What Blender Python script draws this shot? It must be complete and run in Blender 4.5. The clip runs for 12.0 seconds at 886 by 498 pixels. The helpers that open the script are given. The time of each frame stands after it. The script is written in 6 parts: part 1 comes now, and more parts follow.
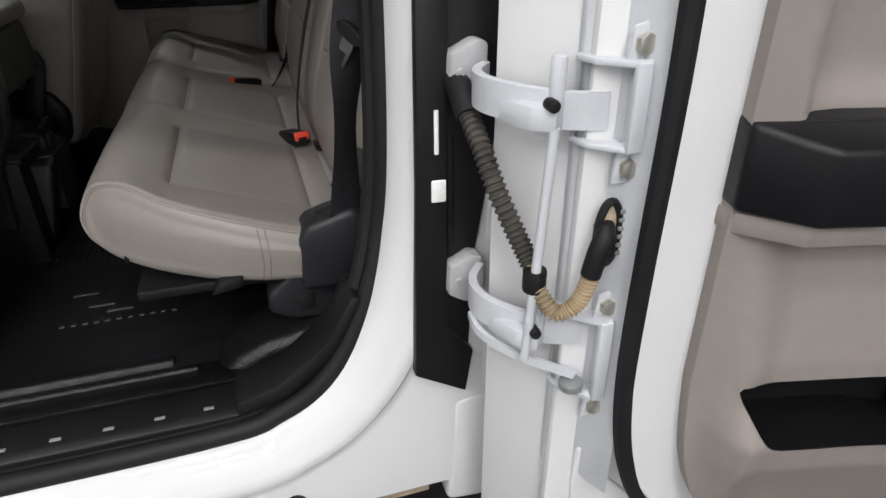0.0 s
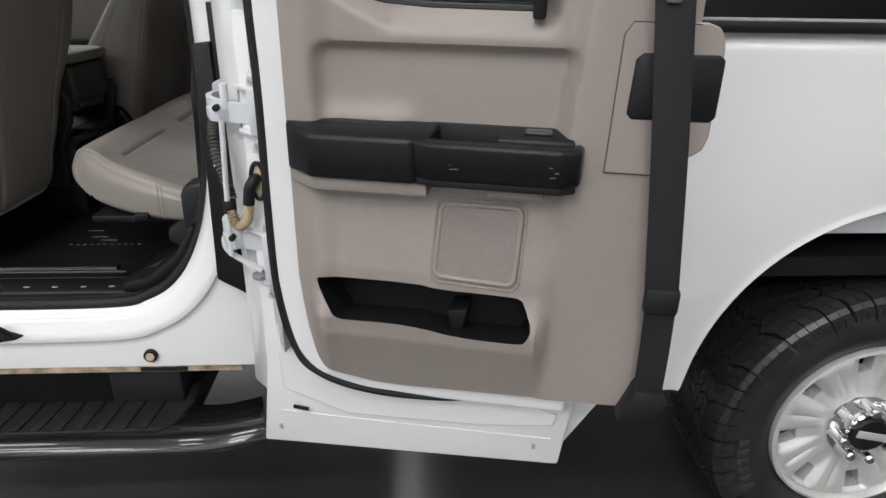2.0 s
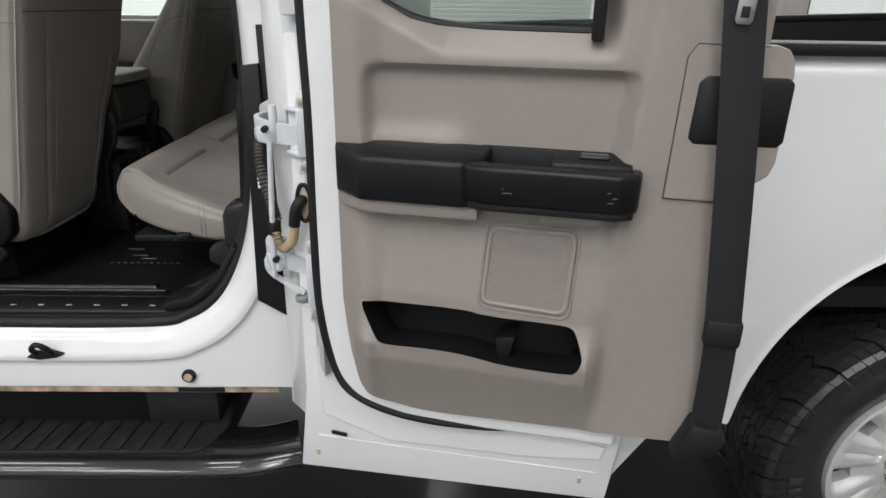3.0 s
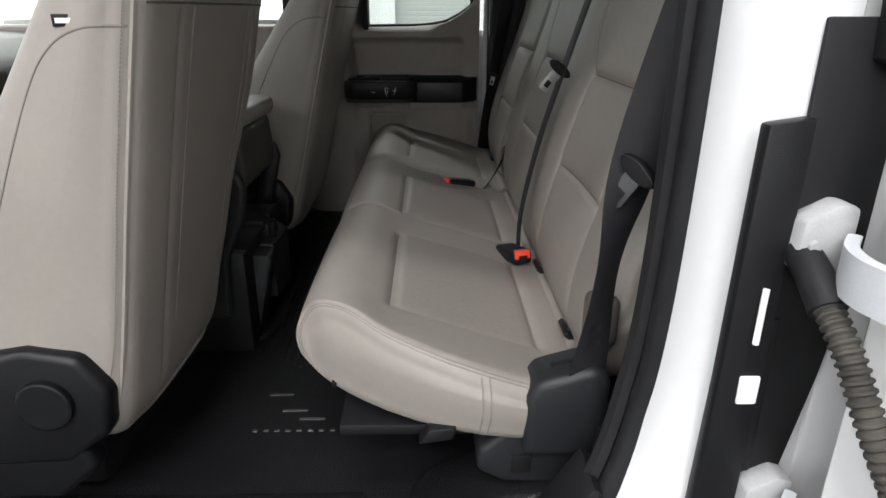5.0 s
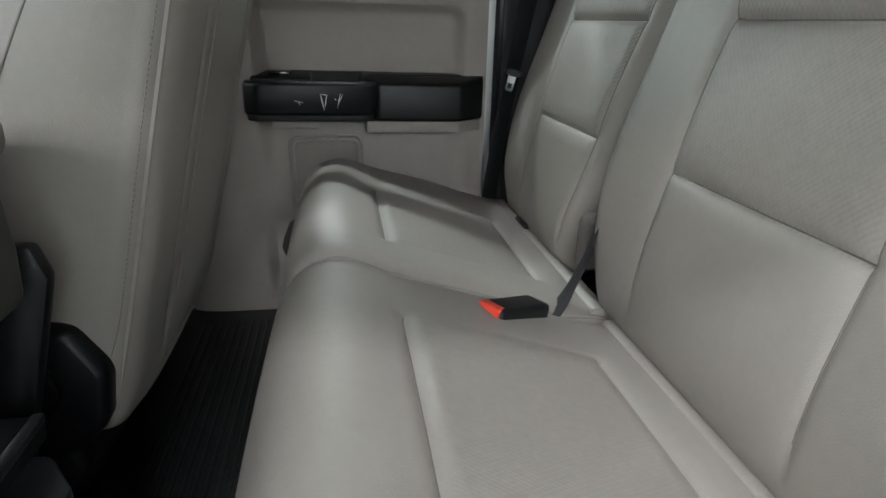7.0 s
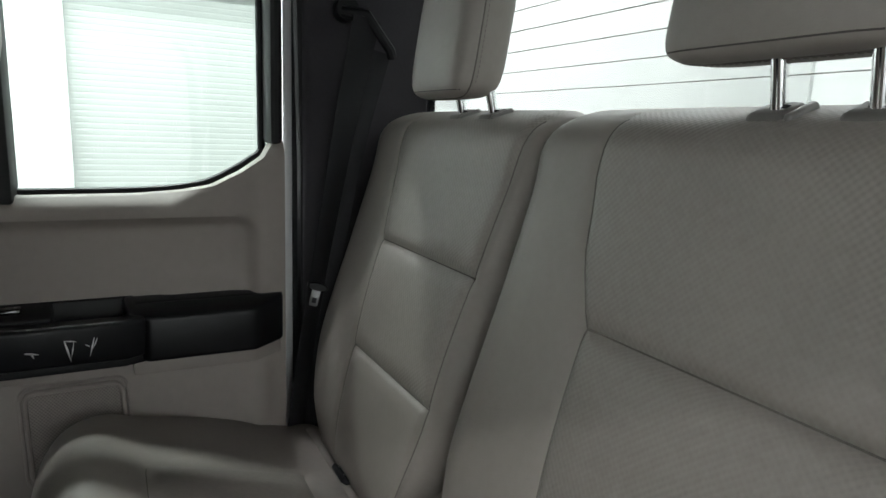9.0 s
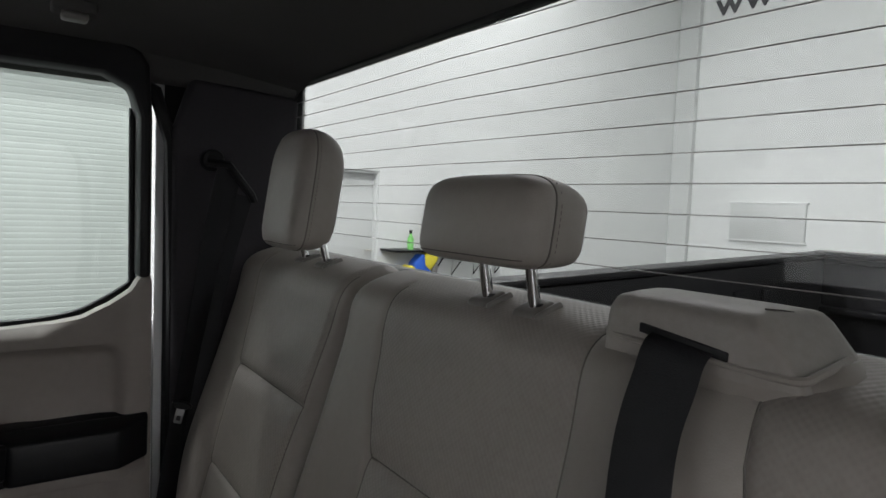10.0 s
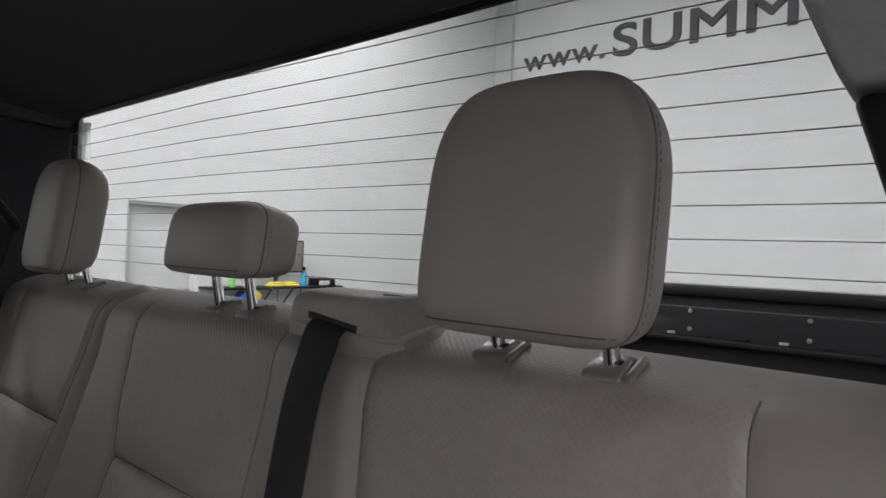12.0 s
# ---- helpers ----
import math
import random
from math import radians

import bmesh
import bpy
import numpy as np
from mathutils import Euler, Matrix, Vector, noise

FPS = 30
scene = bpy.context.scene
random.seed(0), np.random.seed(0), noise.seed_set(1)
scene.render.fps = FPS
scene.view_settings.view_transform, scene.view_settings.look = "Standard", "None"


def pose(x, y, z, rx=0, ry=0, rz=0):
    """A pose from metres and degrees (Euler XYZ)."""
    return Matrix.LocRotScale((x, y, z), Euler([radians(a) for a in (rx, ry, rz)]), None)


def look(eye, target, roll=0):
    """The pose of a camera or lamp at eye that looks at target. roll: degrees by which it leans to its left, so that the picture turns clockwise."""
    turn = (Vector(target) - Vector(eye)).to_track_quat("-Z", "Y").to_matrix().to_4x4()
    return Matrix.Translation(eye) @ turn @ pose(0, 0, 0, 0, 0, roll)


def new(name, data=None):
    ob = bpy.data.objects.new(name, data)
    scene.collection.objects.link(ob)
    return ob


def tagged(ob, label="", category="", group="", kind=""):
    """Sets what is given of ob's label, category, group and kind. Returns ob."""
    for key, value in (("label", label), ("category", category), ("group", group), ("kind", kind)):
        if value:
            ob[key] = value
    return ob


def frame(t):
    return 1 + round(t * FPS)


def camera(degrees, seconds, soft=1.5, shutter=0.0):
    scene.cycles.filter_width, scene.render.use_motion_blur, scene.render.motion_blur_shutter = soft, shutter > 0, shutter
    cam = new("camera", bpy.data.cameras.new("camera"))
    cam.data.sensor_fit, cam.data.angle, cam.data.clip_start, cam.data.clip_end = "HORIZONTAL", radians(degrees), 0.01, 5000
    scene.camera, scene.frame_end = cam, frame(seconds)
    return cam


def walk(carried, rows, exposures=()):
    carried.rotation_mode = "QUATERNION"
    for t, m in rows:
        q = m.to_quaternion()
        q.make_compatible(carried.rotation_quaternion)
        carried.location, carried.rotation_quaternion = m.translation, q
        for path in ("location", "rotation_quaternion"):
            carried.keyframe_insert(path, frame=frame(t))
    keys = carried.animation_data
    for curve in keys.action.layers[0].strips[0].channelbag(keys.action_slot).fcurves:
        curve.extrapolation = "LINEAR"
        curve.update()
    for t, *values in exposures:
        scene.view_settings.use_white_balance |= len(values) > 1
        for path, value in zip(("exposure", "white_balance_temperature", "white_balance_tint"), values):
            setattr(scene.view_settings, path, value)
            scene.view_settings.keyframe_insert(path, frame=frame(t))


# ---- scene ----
from mathutils.bvhtree import BVHTree

cam = camera(70.9, 12.0)
PATH = [
    (0, (-0.22, -0.666, 1.484), (0.306, 1.013, 0.531), -0.3),
    (0.5, (-0.116, -0.804, 1.492), (0.421, 0.886, 0.566), 0.9),
    (1, (0.053, -1.038, 1.507), (0.526, 0.713, 0.664), 1.2),
    (1.5, (0.214, -1.179, 1.519), (0.498, 0.616, 0.684), 1.0),
    (2, (0.365, -1.29, 1.543), (0.479, 0.543, 0.752), 1.0),
    (2.5, (0.409, -1.324, 1.545), (0.47, 0.532, 0.802), 0.9),
    (3, (0.326, -1.264, 1.539), (0.362, 0.598, 0.809), 0.9),
    (3.5, (0.112, -1.112, 1.554), (0.136, 0.75, 0.826), 0.8),
    (3.7, (0.036, -1.042, 1.554), (0.057, 0.821, 0.828), 0.8),
    (5.3, (-0.363, -0.364, 1.478), (-0.318, 1.506, 0.772), -0.0),
    (5.5, (-0.395, -0.296, 1.458), (-0.343, 1.581, 0.769), 0.2),
    (6, (-0.4, -0.052, 1.409), (-0.281, 1.82, 0.716), 0.2),
    (6.5, (-0.403, 0.221, 1.399), (-0.209, 2.086, 0.704), 0.9),
    (6.7, (-0.41, 0.33, 1.391), (-0.18, 2.194, 0.703), 1.2),
    (8.3, (-0.384, 0.747, 1.441), (0.393, 2.476, 0.804), 2.3),
    (8.5, (-0.381, 0.734, 1.476), (0.444, 2.467, 0.911), 2.3),
    (9, (-0.374, 0.68, 1.567), (0.554, 2.412, 1.195), 2.4),
    (9.5, (-0.372, 0.588, 1.637), (0.654, 2.29, 1.415), 2.5),
    (10, (-0.345, 0.491, 1.68), (0.809, 2.12, 1.551), 2.4),
    (10.5, (-0.346, 0.398, 1.693), (0.94, 1.928, 1.617), 2.5),
    (11, (-0.354, 0.339, 1.696), (1.049, 1.764, 1.679), 2.5),
    (11.5, (-0.355, 0.304, 1.685), (1.148, 1.624, 1.705), 2.7),
    (12, (-0.348, 0.295, 1.665), (1.19, 1.574, 1.677), 2.2),
]
walk(cam, [(t, look(eye, target, roll)) for t, eye, target, roll in PATH],
     exposures=((0, -0.17, 6500, 13), (1.0, -0.25, 6500, 13), (2.5, -0.19, 6500, 12), (3.7, -0.38, 6450, 11), (5.3, 0.62, 6450, 12), (5.6, 0.74, 6400, 12), (6.1, 1.25, 6250, 11), (6.5, 1.58, 6100, 7), (6.7, 1.72, 6100, 6), (8.3, 2.25, 6100, 10), (8.6, 2.2, 6100, 10), (9.0, 1.36, 6300, 8), (9.5, 0.63, 6400, 12), (10.5, 0.46, 6420, 16), (12, 0.42, 6430, 20)))

# ---- world and light ----
world = bpy.data.worlds.new("world")
scene.world = world
world.use_nodes = True
world.node_tree.nodes["Background"].inputs[0].default_value = (0.9, 1.0, 0.97, 1)
world.node_tree.nodes["Background"].inputs[1].default_value = 0.05
LAMP_POWER = 150.0


# ---- materials ----
def mat(name, colour, rough=0.5, metal=0.0, vary=0.12, scale=8.0, bump=0.0, bump_scale=120.0, coat=0.0,
        kind="noise", fine=0.06, spec=0.5):
    m = bpy.data.materials.new(name)
    m.use_nodes = True
    nt = m.node_tree
    b = nt.nodes["Principled BSDF"]
    b.inputs["Roughness"].default_value = rough
    b.inputs["Metallic"].default_value = metal
    b.inputs["Coat Weight"].default_value = coat
    b.inputs["Coat Roughness"].default_value = 0.03
    b.inputs["Specular IOR Level"].default_value = spec
    co = nt.nodes.new("ShaderNodeTexCoord")
    n1 = nt.nodes.new("ShaderNodeTexNoise")
    n1.inputs["Scale"].default_value = scale
    n1.inputs["Detail"].default_value = 5
    n2 = nt.nodes.new("ShaderNodeTexNoise")
    n2.inputs["Scale"].default_value = scale * 22
    n2.inputs["Detail"].default_value = 2
    nt.links.new(co.outputs["Object"], n1.inputs["Vector"])
    nt.links.new(co.outputs["Object"], n2.inputs["Vector"])
    add = nt.nodes.new("ShaderNodeMath")
    add.operation = "MULTIPLY_ADD"
    add.inputs[1].default_value = fine / max(vary, 0.001)
    nt.links.new(n2.outputs["Fac"], add.inputs[0])
    nt.links.new(n1.outputs["Fac"], add.inputs[2])
    ramp = nt.nodes.new("ShaderNodeMapRange")
    ramp.inputs["From Min"].default_value = 0.25 + 0.5 * fine / max(vary, 0.001)
    ramp.inputs["From Max"].default_value = 0.75 + 0.5 * fine / max(vary, 0.001)
    ramp.inputs["To Min"].default_value = 1 - vary
    ramp.inputs["To Max"].default_value = 1 + vary
    nt.links.new(add.outputs[0], ramp.inputs["Value"])
    mix = nt.nodes.new("ShaderNodeVectorMath")
    mix.operation = "SCALE"
    mix.inputs[0].default_value = colour
    nt.links.new(ramp.outputs[0], mix.inputs["Scale"])
    nt.links.new(mix.outputs[0], b.inputs["Base Color"])
    rr = nt.nodes.new("ShaderNodeMapRange")
    rr.inputs["To Min"].default_value = max(0.02, rough * 0.85)
    rr.inputs["To Max"].default_value = min(1, rough * 1.15)
    nt.links.new(n1.outputs["Fac"], rr.inputs["Value"])
    nt.links.new(rr.outputs[0], b.inputs["Roughness"])
    if bump:
        bp = nt.nodes.new("ShaderNodeBump")
        bp.inputs["Strength"].default_value = bump
        bp.inputs["Distance"].default_value = 0.001
        if kind == "voronoi":
            tx = nt.nodes.new("ShaderNodeTexVoronoi")
            tx.inputs["Scale"].default_value = bump_scale
            out = tx.outputs["Distance"]
        else:
            tx = nt.nodes.new("ShaderNodeTexNoise")
            tx.inputs["Scale"].default_value = bump_scale
            tx.inputs["Detail"].default_value = 4
            out = tx.outputs["Fac"]
        nt.links.new(co.outputs["Object"], tx.inputs["Vector"])
        nt.links.new(out, bp.inputs["Height"])
        nt.links.new(bp.outputs[0], b.inputs["Normal"])
    return m


def weave_mat(name, colour, pitch, depth, dark=0.75, rough=0.55, axes=(1, 2), flat=False):
    """A vinyl embossed with small staggered dimples; dark puts their shade into the colour."""
    m = mat(name, colour, rough, vary=0.06, scale=6)
    nt = m.node_tree
    b = nt.nodes["Principled BSDF"]
    co = nt.nodes.new("ShaderNodeTexCoord")
    sep = nt.nodes.new("ShaderNodeSeparateXYZ")
    nt.links.new(co.outputs["Object"], sep.inputs[0])

    def op(kind, a, c=None, v=0.0):
        n = nt.nodes.new("ShaderNodeMath")
        n.operation = kind
        nt.links.new(a, n.inputs[0])
        if c is None:
            n.inputs[1].default_value = v
        else:
            nt.links.new(c, n.inputs[1])
        return n.outputs[0]
    k = 2 * math.pi / pitch
    a = op("MULTIPLY", sep.outputs[axes[0]], v=k)
    c = op("MULTIPLY", sep.outputs[axes[1]] if flat else op("ADD", sep.outputs[0], sep.outputs[2]), v=k * (1 if flat else 0.8))
    p = op("SINE", a)
    q = op("SINE", c)
    h = op("MULTIPLY", p, q)
    bp = nt.nodes.new("ShaderNodeBump")
    bp.inputs["Strength"].default_value = 0.6
    bp.inputs["Distance"].default_value = depth
    nt.links.new(h, bp.inputs["Height"])
    nt.links.new(bp.outputs[0], b.inputs["Normal"])
    old = b.inputs["Base Color"].links[0].from_socket
    rng = nt.nodes.new("ShaderNodeMapRange")
    rng.inputs["From Min"].default_value = -1.0
    rng.inputs["From Max"].default_value = 0.2
    rng.inputs["To Min"].default_value = dark
    nt.links.new(h, rng.inputs["Value"])
    mul = nt.nodes.new("ShaderNodeVectorMath")
    mul.operation = "SCALE"
    nt.links.new(old, mul.inputs[0])
    nt.links.new(rng.outputs[0], mul.inputs["Scale"])
    nt.links.new(mul.outputs[0], b.inputs["Base Color"])
    return m


def glass_mat(name, tint, rough=0.0):
    m = bpy.data.materials.new(name)
    m.use_nodes = True
    nt = m.node_tree
    nt.nodes.clear()
    out = nt.nodes.new("ShaderNodeOutputMaterial")
    tr = nt.nodes.new("ShaderNodeBsdfTransparent")
    tr.inputs[0].default_value = (*tint, 1)
    gl = nt.nodes.new("ShaderNodeBsdfGlossy")
    gl.inputs["Roughness"].default_value = 0.02
    lw = nt.nodes.new("ShaderNodeLayerWeight")
    pw = nt.nodes.new("ShaderNodeMath")
    pw.operation = "POWER"
    pw.inputs[1].default_value = 5.0
    nt.links.new(lw.outputs["Facing"], pw.inputs[0])
    fr = nt.nodes.new("ShaderNodeMath")
    fr.operation = "MULTIPLY_ADD"
    fr.inputs[1].default_value = 0.35
    fr.inputs[2].default_value = 0.02
    nt.links.new(pw.outputs[0], fr.inputs[0])
    mx = nt.nodes.new("ShaderNodeMixShader")
    nt.links.new(fr.outputs[0], mx.inputs[0])
    nt.links.new(tr.outputs[0], mx.inputs[1])
    nt.links.new(gl.outputs[0], mx.inputs[2])
    nt.links.new(mx.outputs[0], out.inputs[0])
    return m


def glow_mat(name, colour, strength):
    m = bpy.data.materials.new(name)
    m.use_nodes = True
    b = m.node_tree.nodes["Principled BSDF"]
    b.inputs["Emission Color"].default_value = (*colour, 1)
    b.inputs["Emission Strength"].default_value = strength
    return m


VINYL = mat("seat_vinyl", (0.255, 0.229, 0.208), 0.47, vary=0.06, scale=5, bump=0.25, bump_scale=700, fine=0.03)
VINYL_INSERT = weave_mat("seat_insert", (0.255, 0.229, 0.208), 0.0066, 0.00032, 0.95, 0.5)
CUSHION_INSERT = weave_mat("cushion_insert", (0.255, 0.229, 0.208), 0.0048, 0.00007, 0.985, 0.42)
# seam tubes: thread with the groove's shade put into its colour
THREAD_MID = mat("thread_and_crease_shade", (0.13, 0.117, 0.107), 0.8, vary=0.1)
THREAD_DARK = mat("dark_thread", (0.085, 0.076, 0.070), 0.8, vary=0.1)
THREAD = mat("stitch_thread", (0.21, 0.188, 0.172), 0.8, vary=0.1)
CARD = mat("seat_back_board", (0.25, 0.227, 0.208), 0.5, vary=0.05, bump=0.2, bump_scale=500)
TAN = mat("door_trim_plastic", (0.238, 0.208, 0.190), 0.55, vary=0.04, scale=3, bump=0.3, bump_scale=900, fine=0.03)
TAN_MESH = weave_mat("speaker_mesh", (0.222, 0.194, 0.177), 0.0050, 0.0006, 0.58, 0.6, axes=(0, 2), flat=True)
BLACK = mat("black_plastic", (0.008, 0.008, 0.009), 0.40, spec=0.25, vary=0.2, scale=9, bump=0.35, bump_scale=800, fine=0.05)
BLACK_SOFT = mat("soft_black_trim", (0.0065, 0.0067, 0.008), 0.30, spec=0.24, vary=0.12, scale=6, bump=0.3, bump_scale=1000)
GLOSS_BLACK = mat("gloss_black", (0.006, 0.006, 0.007), 0.22, vary=0.2, scale=9, coat=0.7, spec=0.35)
COVER = mat("grey_black_cover", (0.017, 0.0175, 0.020), 0.40, spec=0.3, vary=0.12, scale=6, bump=0.3, bump_scale=1000)
# console vinyl, darkened to carry the shade behind the driver seat
CONSOLE = mat("shaded_console_vinyl", (0.046, 0.045, 0.037), 0.5, vary=0.08, bump=0.25, bump_scale=600)
# brown pivot cloth, made darker by the shade of the seat gap
PIVOT = mat("shaded_brown_cloth", (0.085, 0.072, 0.065), 0.7, vary=0.15, scale=12, bump=0.3, bump_scale=600)
RUBBER = mat("black_rubber", (0.010, 0.010, 0.011), 0.55, spec=0.25, vary=0.25, scale=14)
MAT_VINYL = mat("floor_vinyl", (0.008, 0.008, 0.009), 0.30, spec=0.5, vary=0.25, scale=5, bump=0.8, bump_scale=420, kind="voronoi")
WEB = mat("belt_webbing", (0.012, 0.012, 0.014), 0.65, spec=0.3, vary=0.15, scale=20, bump=0.4, bump_scale=900)
PAINT = mat("white_paint", (0.63, 0.63, 0.635), 0.55, vary=0.012, scale=2, coat=1.0, fine=0.0, spec=0.12)
# duller white of the hinges; also carries the door edge's shade
PAINT_DULL = mat("dull_white_and_edge_shade", (0.52, 0.535, 0.56), 0.42, vary=0.05, scale=18, fine=0.04)
HINGE_GREY = mat("dull_grey_steel", (0.36, 0.36, 0.365), 0.55, vary=0.15, scale=20)
BUSHING = mat("grey_bushing", (0.30, 0.31, 0.31), 0.4, metal=0.5, vary=0.1)
RUST = mat("dirty_seam", (0.40, 0.31, 0.22), 0.8, vary=0.75, scale=24)
CHROME = mat("chrome", (0.8, 0.8, 0.8), 0.08, metal=1.0, vary=0.03)
STEEL = mat("plated_steel", (0.55, 0.53, 0.46), 0.35, metal=0.8, vary=0.2, scale=40)
LATCH = mat("latch_steel", (0.24, 0.24, 0.24), 0.42, metal=0.9, vary=0.1)
# lit and shaded copies of LATCH: the light on two plates is in the colour
LATCH_LIT = mat("lit_latch_steel", (0.34, 0.34, 0.335), 0.4, metal=0.6, vary=0.1)
LATCH_SHADED = mat("shaded_latch_steel", (0.10, 0.10, 0.105), 0.5, metal=0.7, vary=0.15)
ALLOY = mat("cast_alloy", (0.56, 0.56, 0.55), 0.34, metal=0.35, vary=0.04, scale=6)
RED = mat("red_button", (0.75, 0.06, 0.03), 0.4, vary=0.05)
HOSE_DARK = mat("dusty_hose", (0.045, 0.040, 0.034), 0.8, vary=0.6, scale=40)
HOSE = mat("dirty_hose", (0.34, 0.26, 0.16), 0.75, vary=0.5, scale=26)
TYRE = mat("tyre_rubber", (0.018, 0.018, 0.019), 0.36, spec=0.5, vary=0.25, scale=12, bump=0.3, bump_scale=300)
# light grey roof cloth with the cab's shade put into its colour
HEADLINER = mat("shaded_headliner_cloth", (0.062, 0.060, 0.059), 0.95, vary=0.05, bump=0.4, bump_scale=900)
PILLAR_CLOTH = mat("pillar_trim", (0.036, 0.033, 0.038), 0.75, spec=0.3, vary=0.1, bump=0.3, bump_scale=600)
PILLAR_LIGHT = mat("light_pillar_cloth", (0.30, 0.30, 0.295), 0.9, vary=0.05, bump=0.3, bump_scale=700)
UNDER = mat("underbody", (0.009, 0.009, 0.010), 0.6, spec=0.3, vary=0.3, scale=7)
WALL = mat("wall_paint", (0.78, 0.80, 0.79), 0.7, vary=0.03, scale=0.6, fine=0.01)
SHUTTER = mat("shutter_paint", (0.43, 0.455, 0.435), 0.5, vary=0.03, scale=1.5)
FLOOR = mat("showroom_floor", (0.032, 0.031, 0.031), 0.30, vary=0.35, scale=1.6, fine=0.1)
PALE = mat("pale_grey_paint", (0.64, 0.66, 0.65), 0.5, vary=0.03, scale=1.5)
CEIL = mat("ceiling_paint", (0.7, 0.71, 0.7), 0.8, vary=0.04, scale=1)
LINER = mat("bed_liner", (0.006, 0.006, 0.007), 0.55, spec=0.2, vary=0.3, scale=8, bump=0.6, bump_scale=200)
GLASS = glass_mat("tinted_glass", (0.69, 0.72, 0.70))
GLASS_CLEAR = glass_mat("clear_glass", (0.88, 0.9, 0.88))
GLASS_REAR = glass_mat("rear_glass", (0.67, 0.68, 0.67))
TRACE = mat("heater_trace", (0.27, 0.255, 0.245), 0.6, vary=0.1)
INK = mat("sign_ink", (0.09, 0.09, 0.095), 0.6, vary=0.05)
STUD = mat("stud_grey", (0.22, 0.22, 0.215), 0.5, vary=0.1)
DOT = mat("dot_grey", (0.06, 0.06, 0.06), 0.5, vary=0.2)
LABEL = mat("label_white", (0.85, 0.85, 0.83), 0.5, vary=0.03)
SCUFF_WHITE = mat("scuff_white", (0.55, 0.55, 0.54), 0.6, vary=0.4, scale=90)
SCUFF = mat("scuff_grey", (0.09, 0.085, 0.08), 0.7, vary=0.4, scale=60)
GUIDE = mat("guide_grey", (0.15, 0.14, 0.13), 0.3, vary=0.05)
LAMP = glow_mat("lamp_tube", (1.0, 1.0, 0.96), 4.0)


# ---- building helpers ----
def thing(name, label, category, m=None, group="", kind=""):
    ob = new(name)
    ob.empty_display_size = 0.05
    if m is not None:
        ob.matrix_basis = m
    return tagged(ob, label, category, group, kind)


def part(name, bm, material, parent=None, label="", smooth=True, flip=False):
    if flip:
        bmesh.ops.reverse_faces(bm, faces=bm.faces)
    me = bpy.data.meshes.new(name)
    bm.to_mesh(me)
    bm.free()
    me.materials.append(material)
    if smooth:
        me.shade_smooth()
        me.set_sharp_from_angle(angle=radians(38))
        for p in me.polygons:
            if len(p.vertices) > 8:
                p.use_smooth = False
    ob = new(name, me)
    if parent is not None:
        ob.parent = parent
    if label:
        ob["label"] = label
    return ob


def setting(name, bm, material, label, category, smooth=False):
    return tagged(part(name, bm, material, None, "", smooth), label, category, "", "structure")


def bevel(bm, r, seg=2, angle=25):
    es = [e for e in bm.edges if len(e.link_faces) == 2 and e.calc_face_angle(0) > radians(angle)]
    if r > 0 and es:
        bmesh.ops.bevel(bm, geom=es, offset=r, segments=seg, affect="EDGES", profile=0.5, clamp_overlap=True)
    return bm


def box(x0, x1, y0, y1, z0, z1, r=0.004, seg=2):
    bm = bmesh.new()
    bmesh.ops.create_cube(bm, size=1)
    for v in bm.verts:
        v.co = Vector(((x0 + x1) / 2 + v.co.x * (x1 - x0), (y0 + y1) / 2 + v.co.y * (y1 - y0),
                       (z0 + z1) / 2 + v.co.z * (z1 - z0)))
    return bevel(bm, r, seg)


def spline(pts, per=6, closed=False):
    """Points along a smooth curve through pts (tuples of any length)."""
    P = [Vector(p) for p in pts]
    n = len(P)
    out = []
    for i in range(n if closed else n - 1):
        if closed:
            a, b, c, d = P[i - 1], P[i], P[(i + 1) % n], P[(i + 2) % n]
        else:
            a, b, c, d = P[max(i - 1, 0)], P[i], P[i + 1], P[min(i + 2, n - 1)]
        for k in range(per):
            s = k / per
            out.append(0.5 * ((2 * b) + (c - a) * s + (2 * a - 5 * b + 4 * c - d) * s * s
                              + (3 * b - a - 3 * c + d) * s ** 3))
    if not closed:
        out.append(P[-1].copy())
    return out


def prism(pts, a, b, plane="xz", r=0.0, seg=2, s=1):
    """A polygon in a plane, drawn out from a to b along the plane's normal; s mirrors its first axis."""
    bm = bmesh.new()

    def at(p, h):
        if plane == "xz":
            return (s * p[0], h, p[1])
        if plane == "xy":
            return (s * p[0], p[1], h)
        return (h, p[0], p[1])
    lo = [bm.verts.new(at(p, a)) for p in pts]
    hi = [bm.verts.new(at(p, b)) for p in pts]
    n = len(pts)
    bm.faces.new(lo)
    bm.faces.new(hi[::-1])
    for i in range(n):
        bm.faces.new((lo[i], hi[i], hi[(i + 1) % n], lo[(i + 1) % n]))
    bmesh.ops.recalc_face_normals(bm, faces=bm.faces)
    return bevel(bm, r, seg)


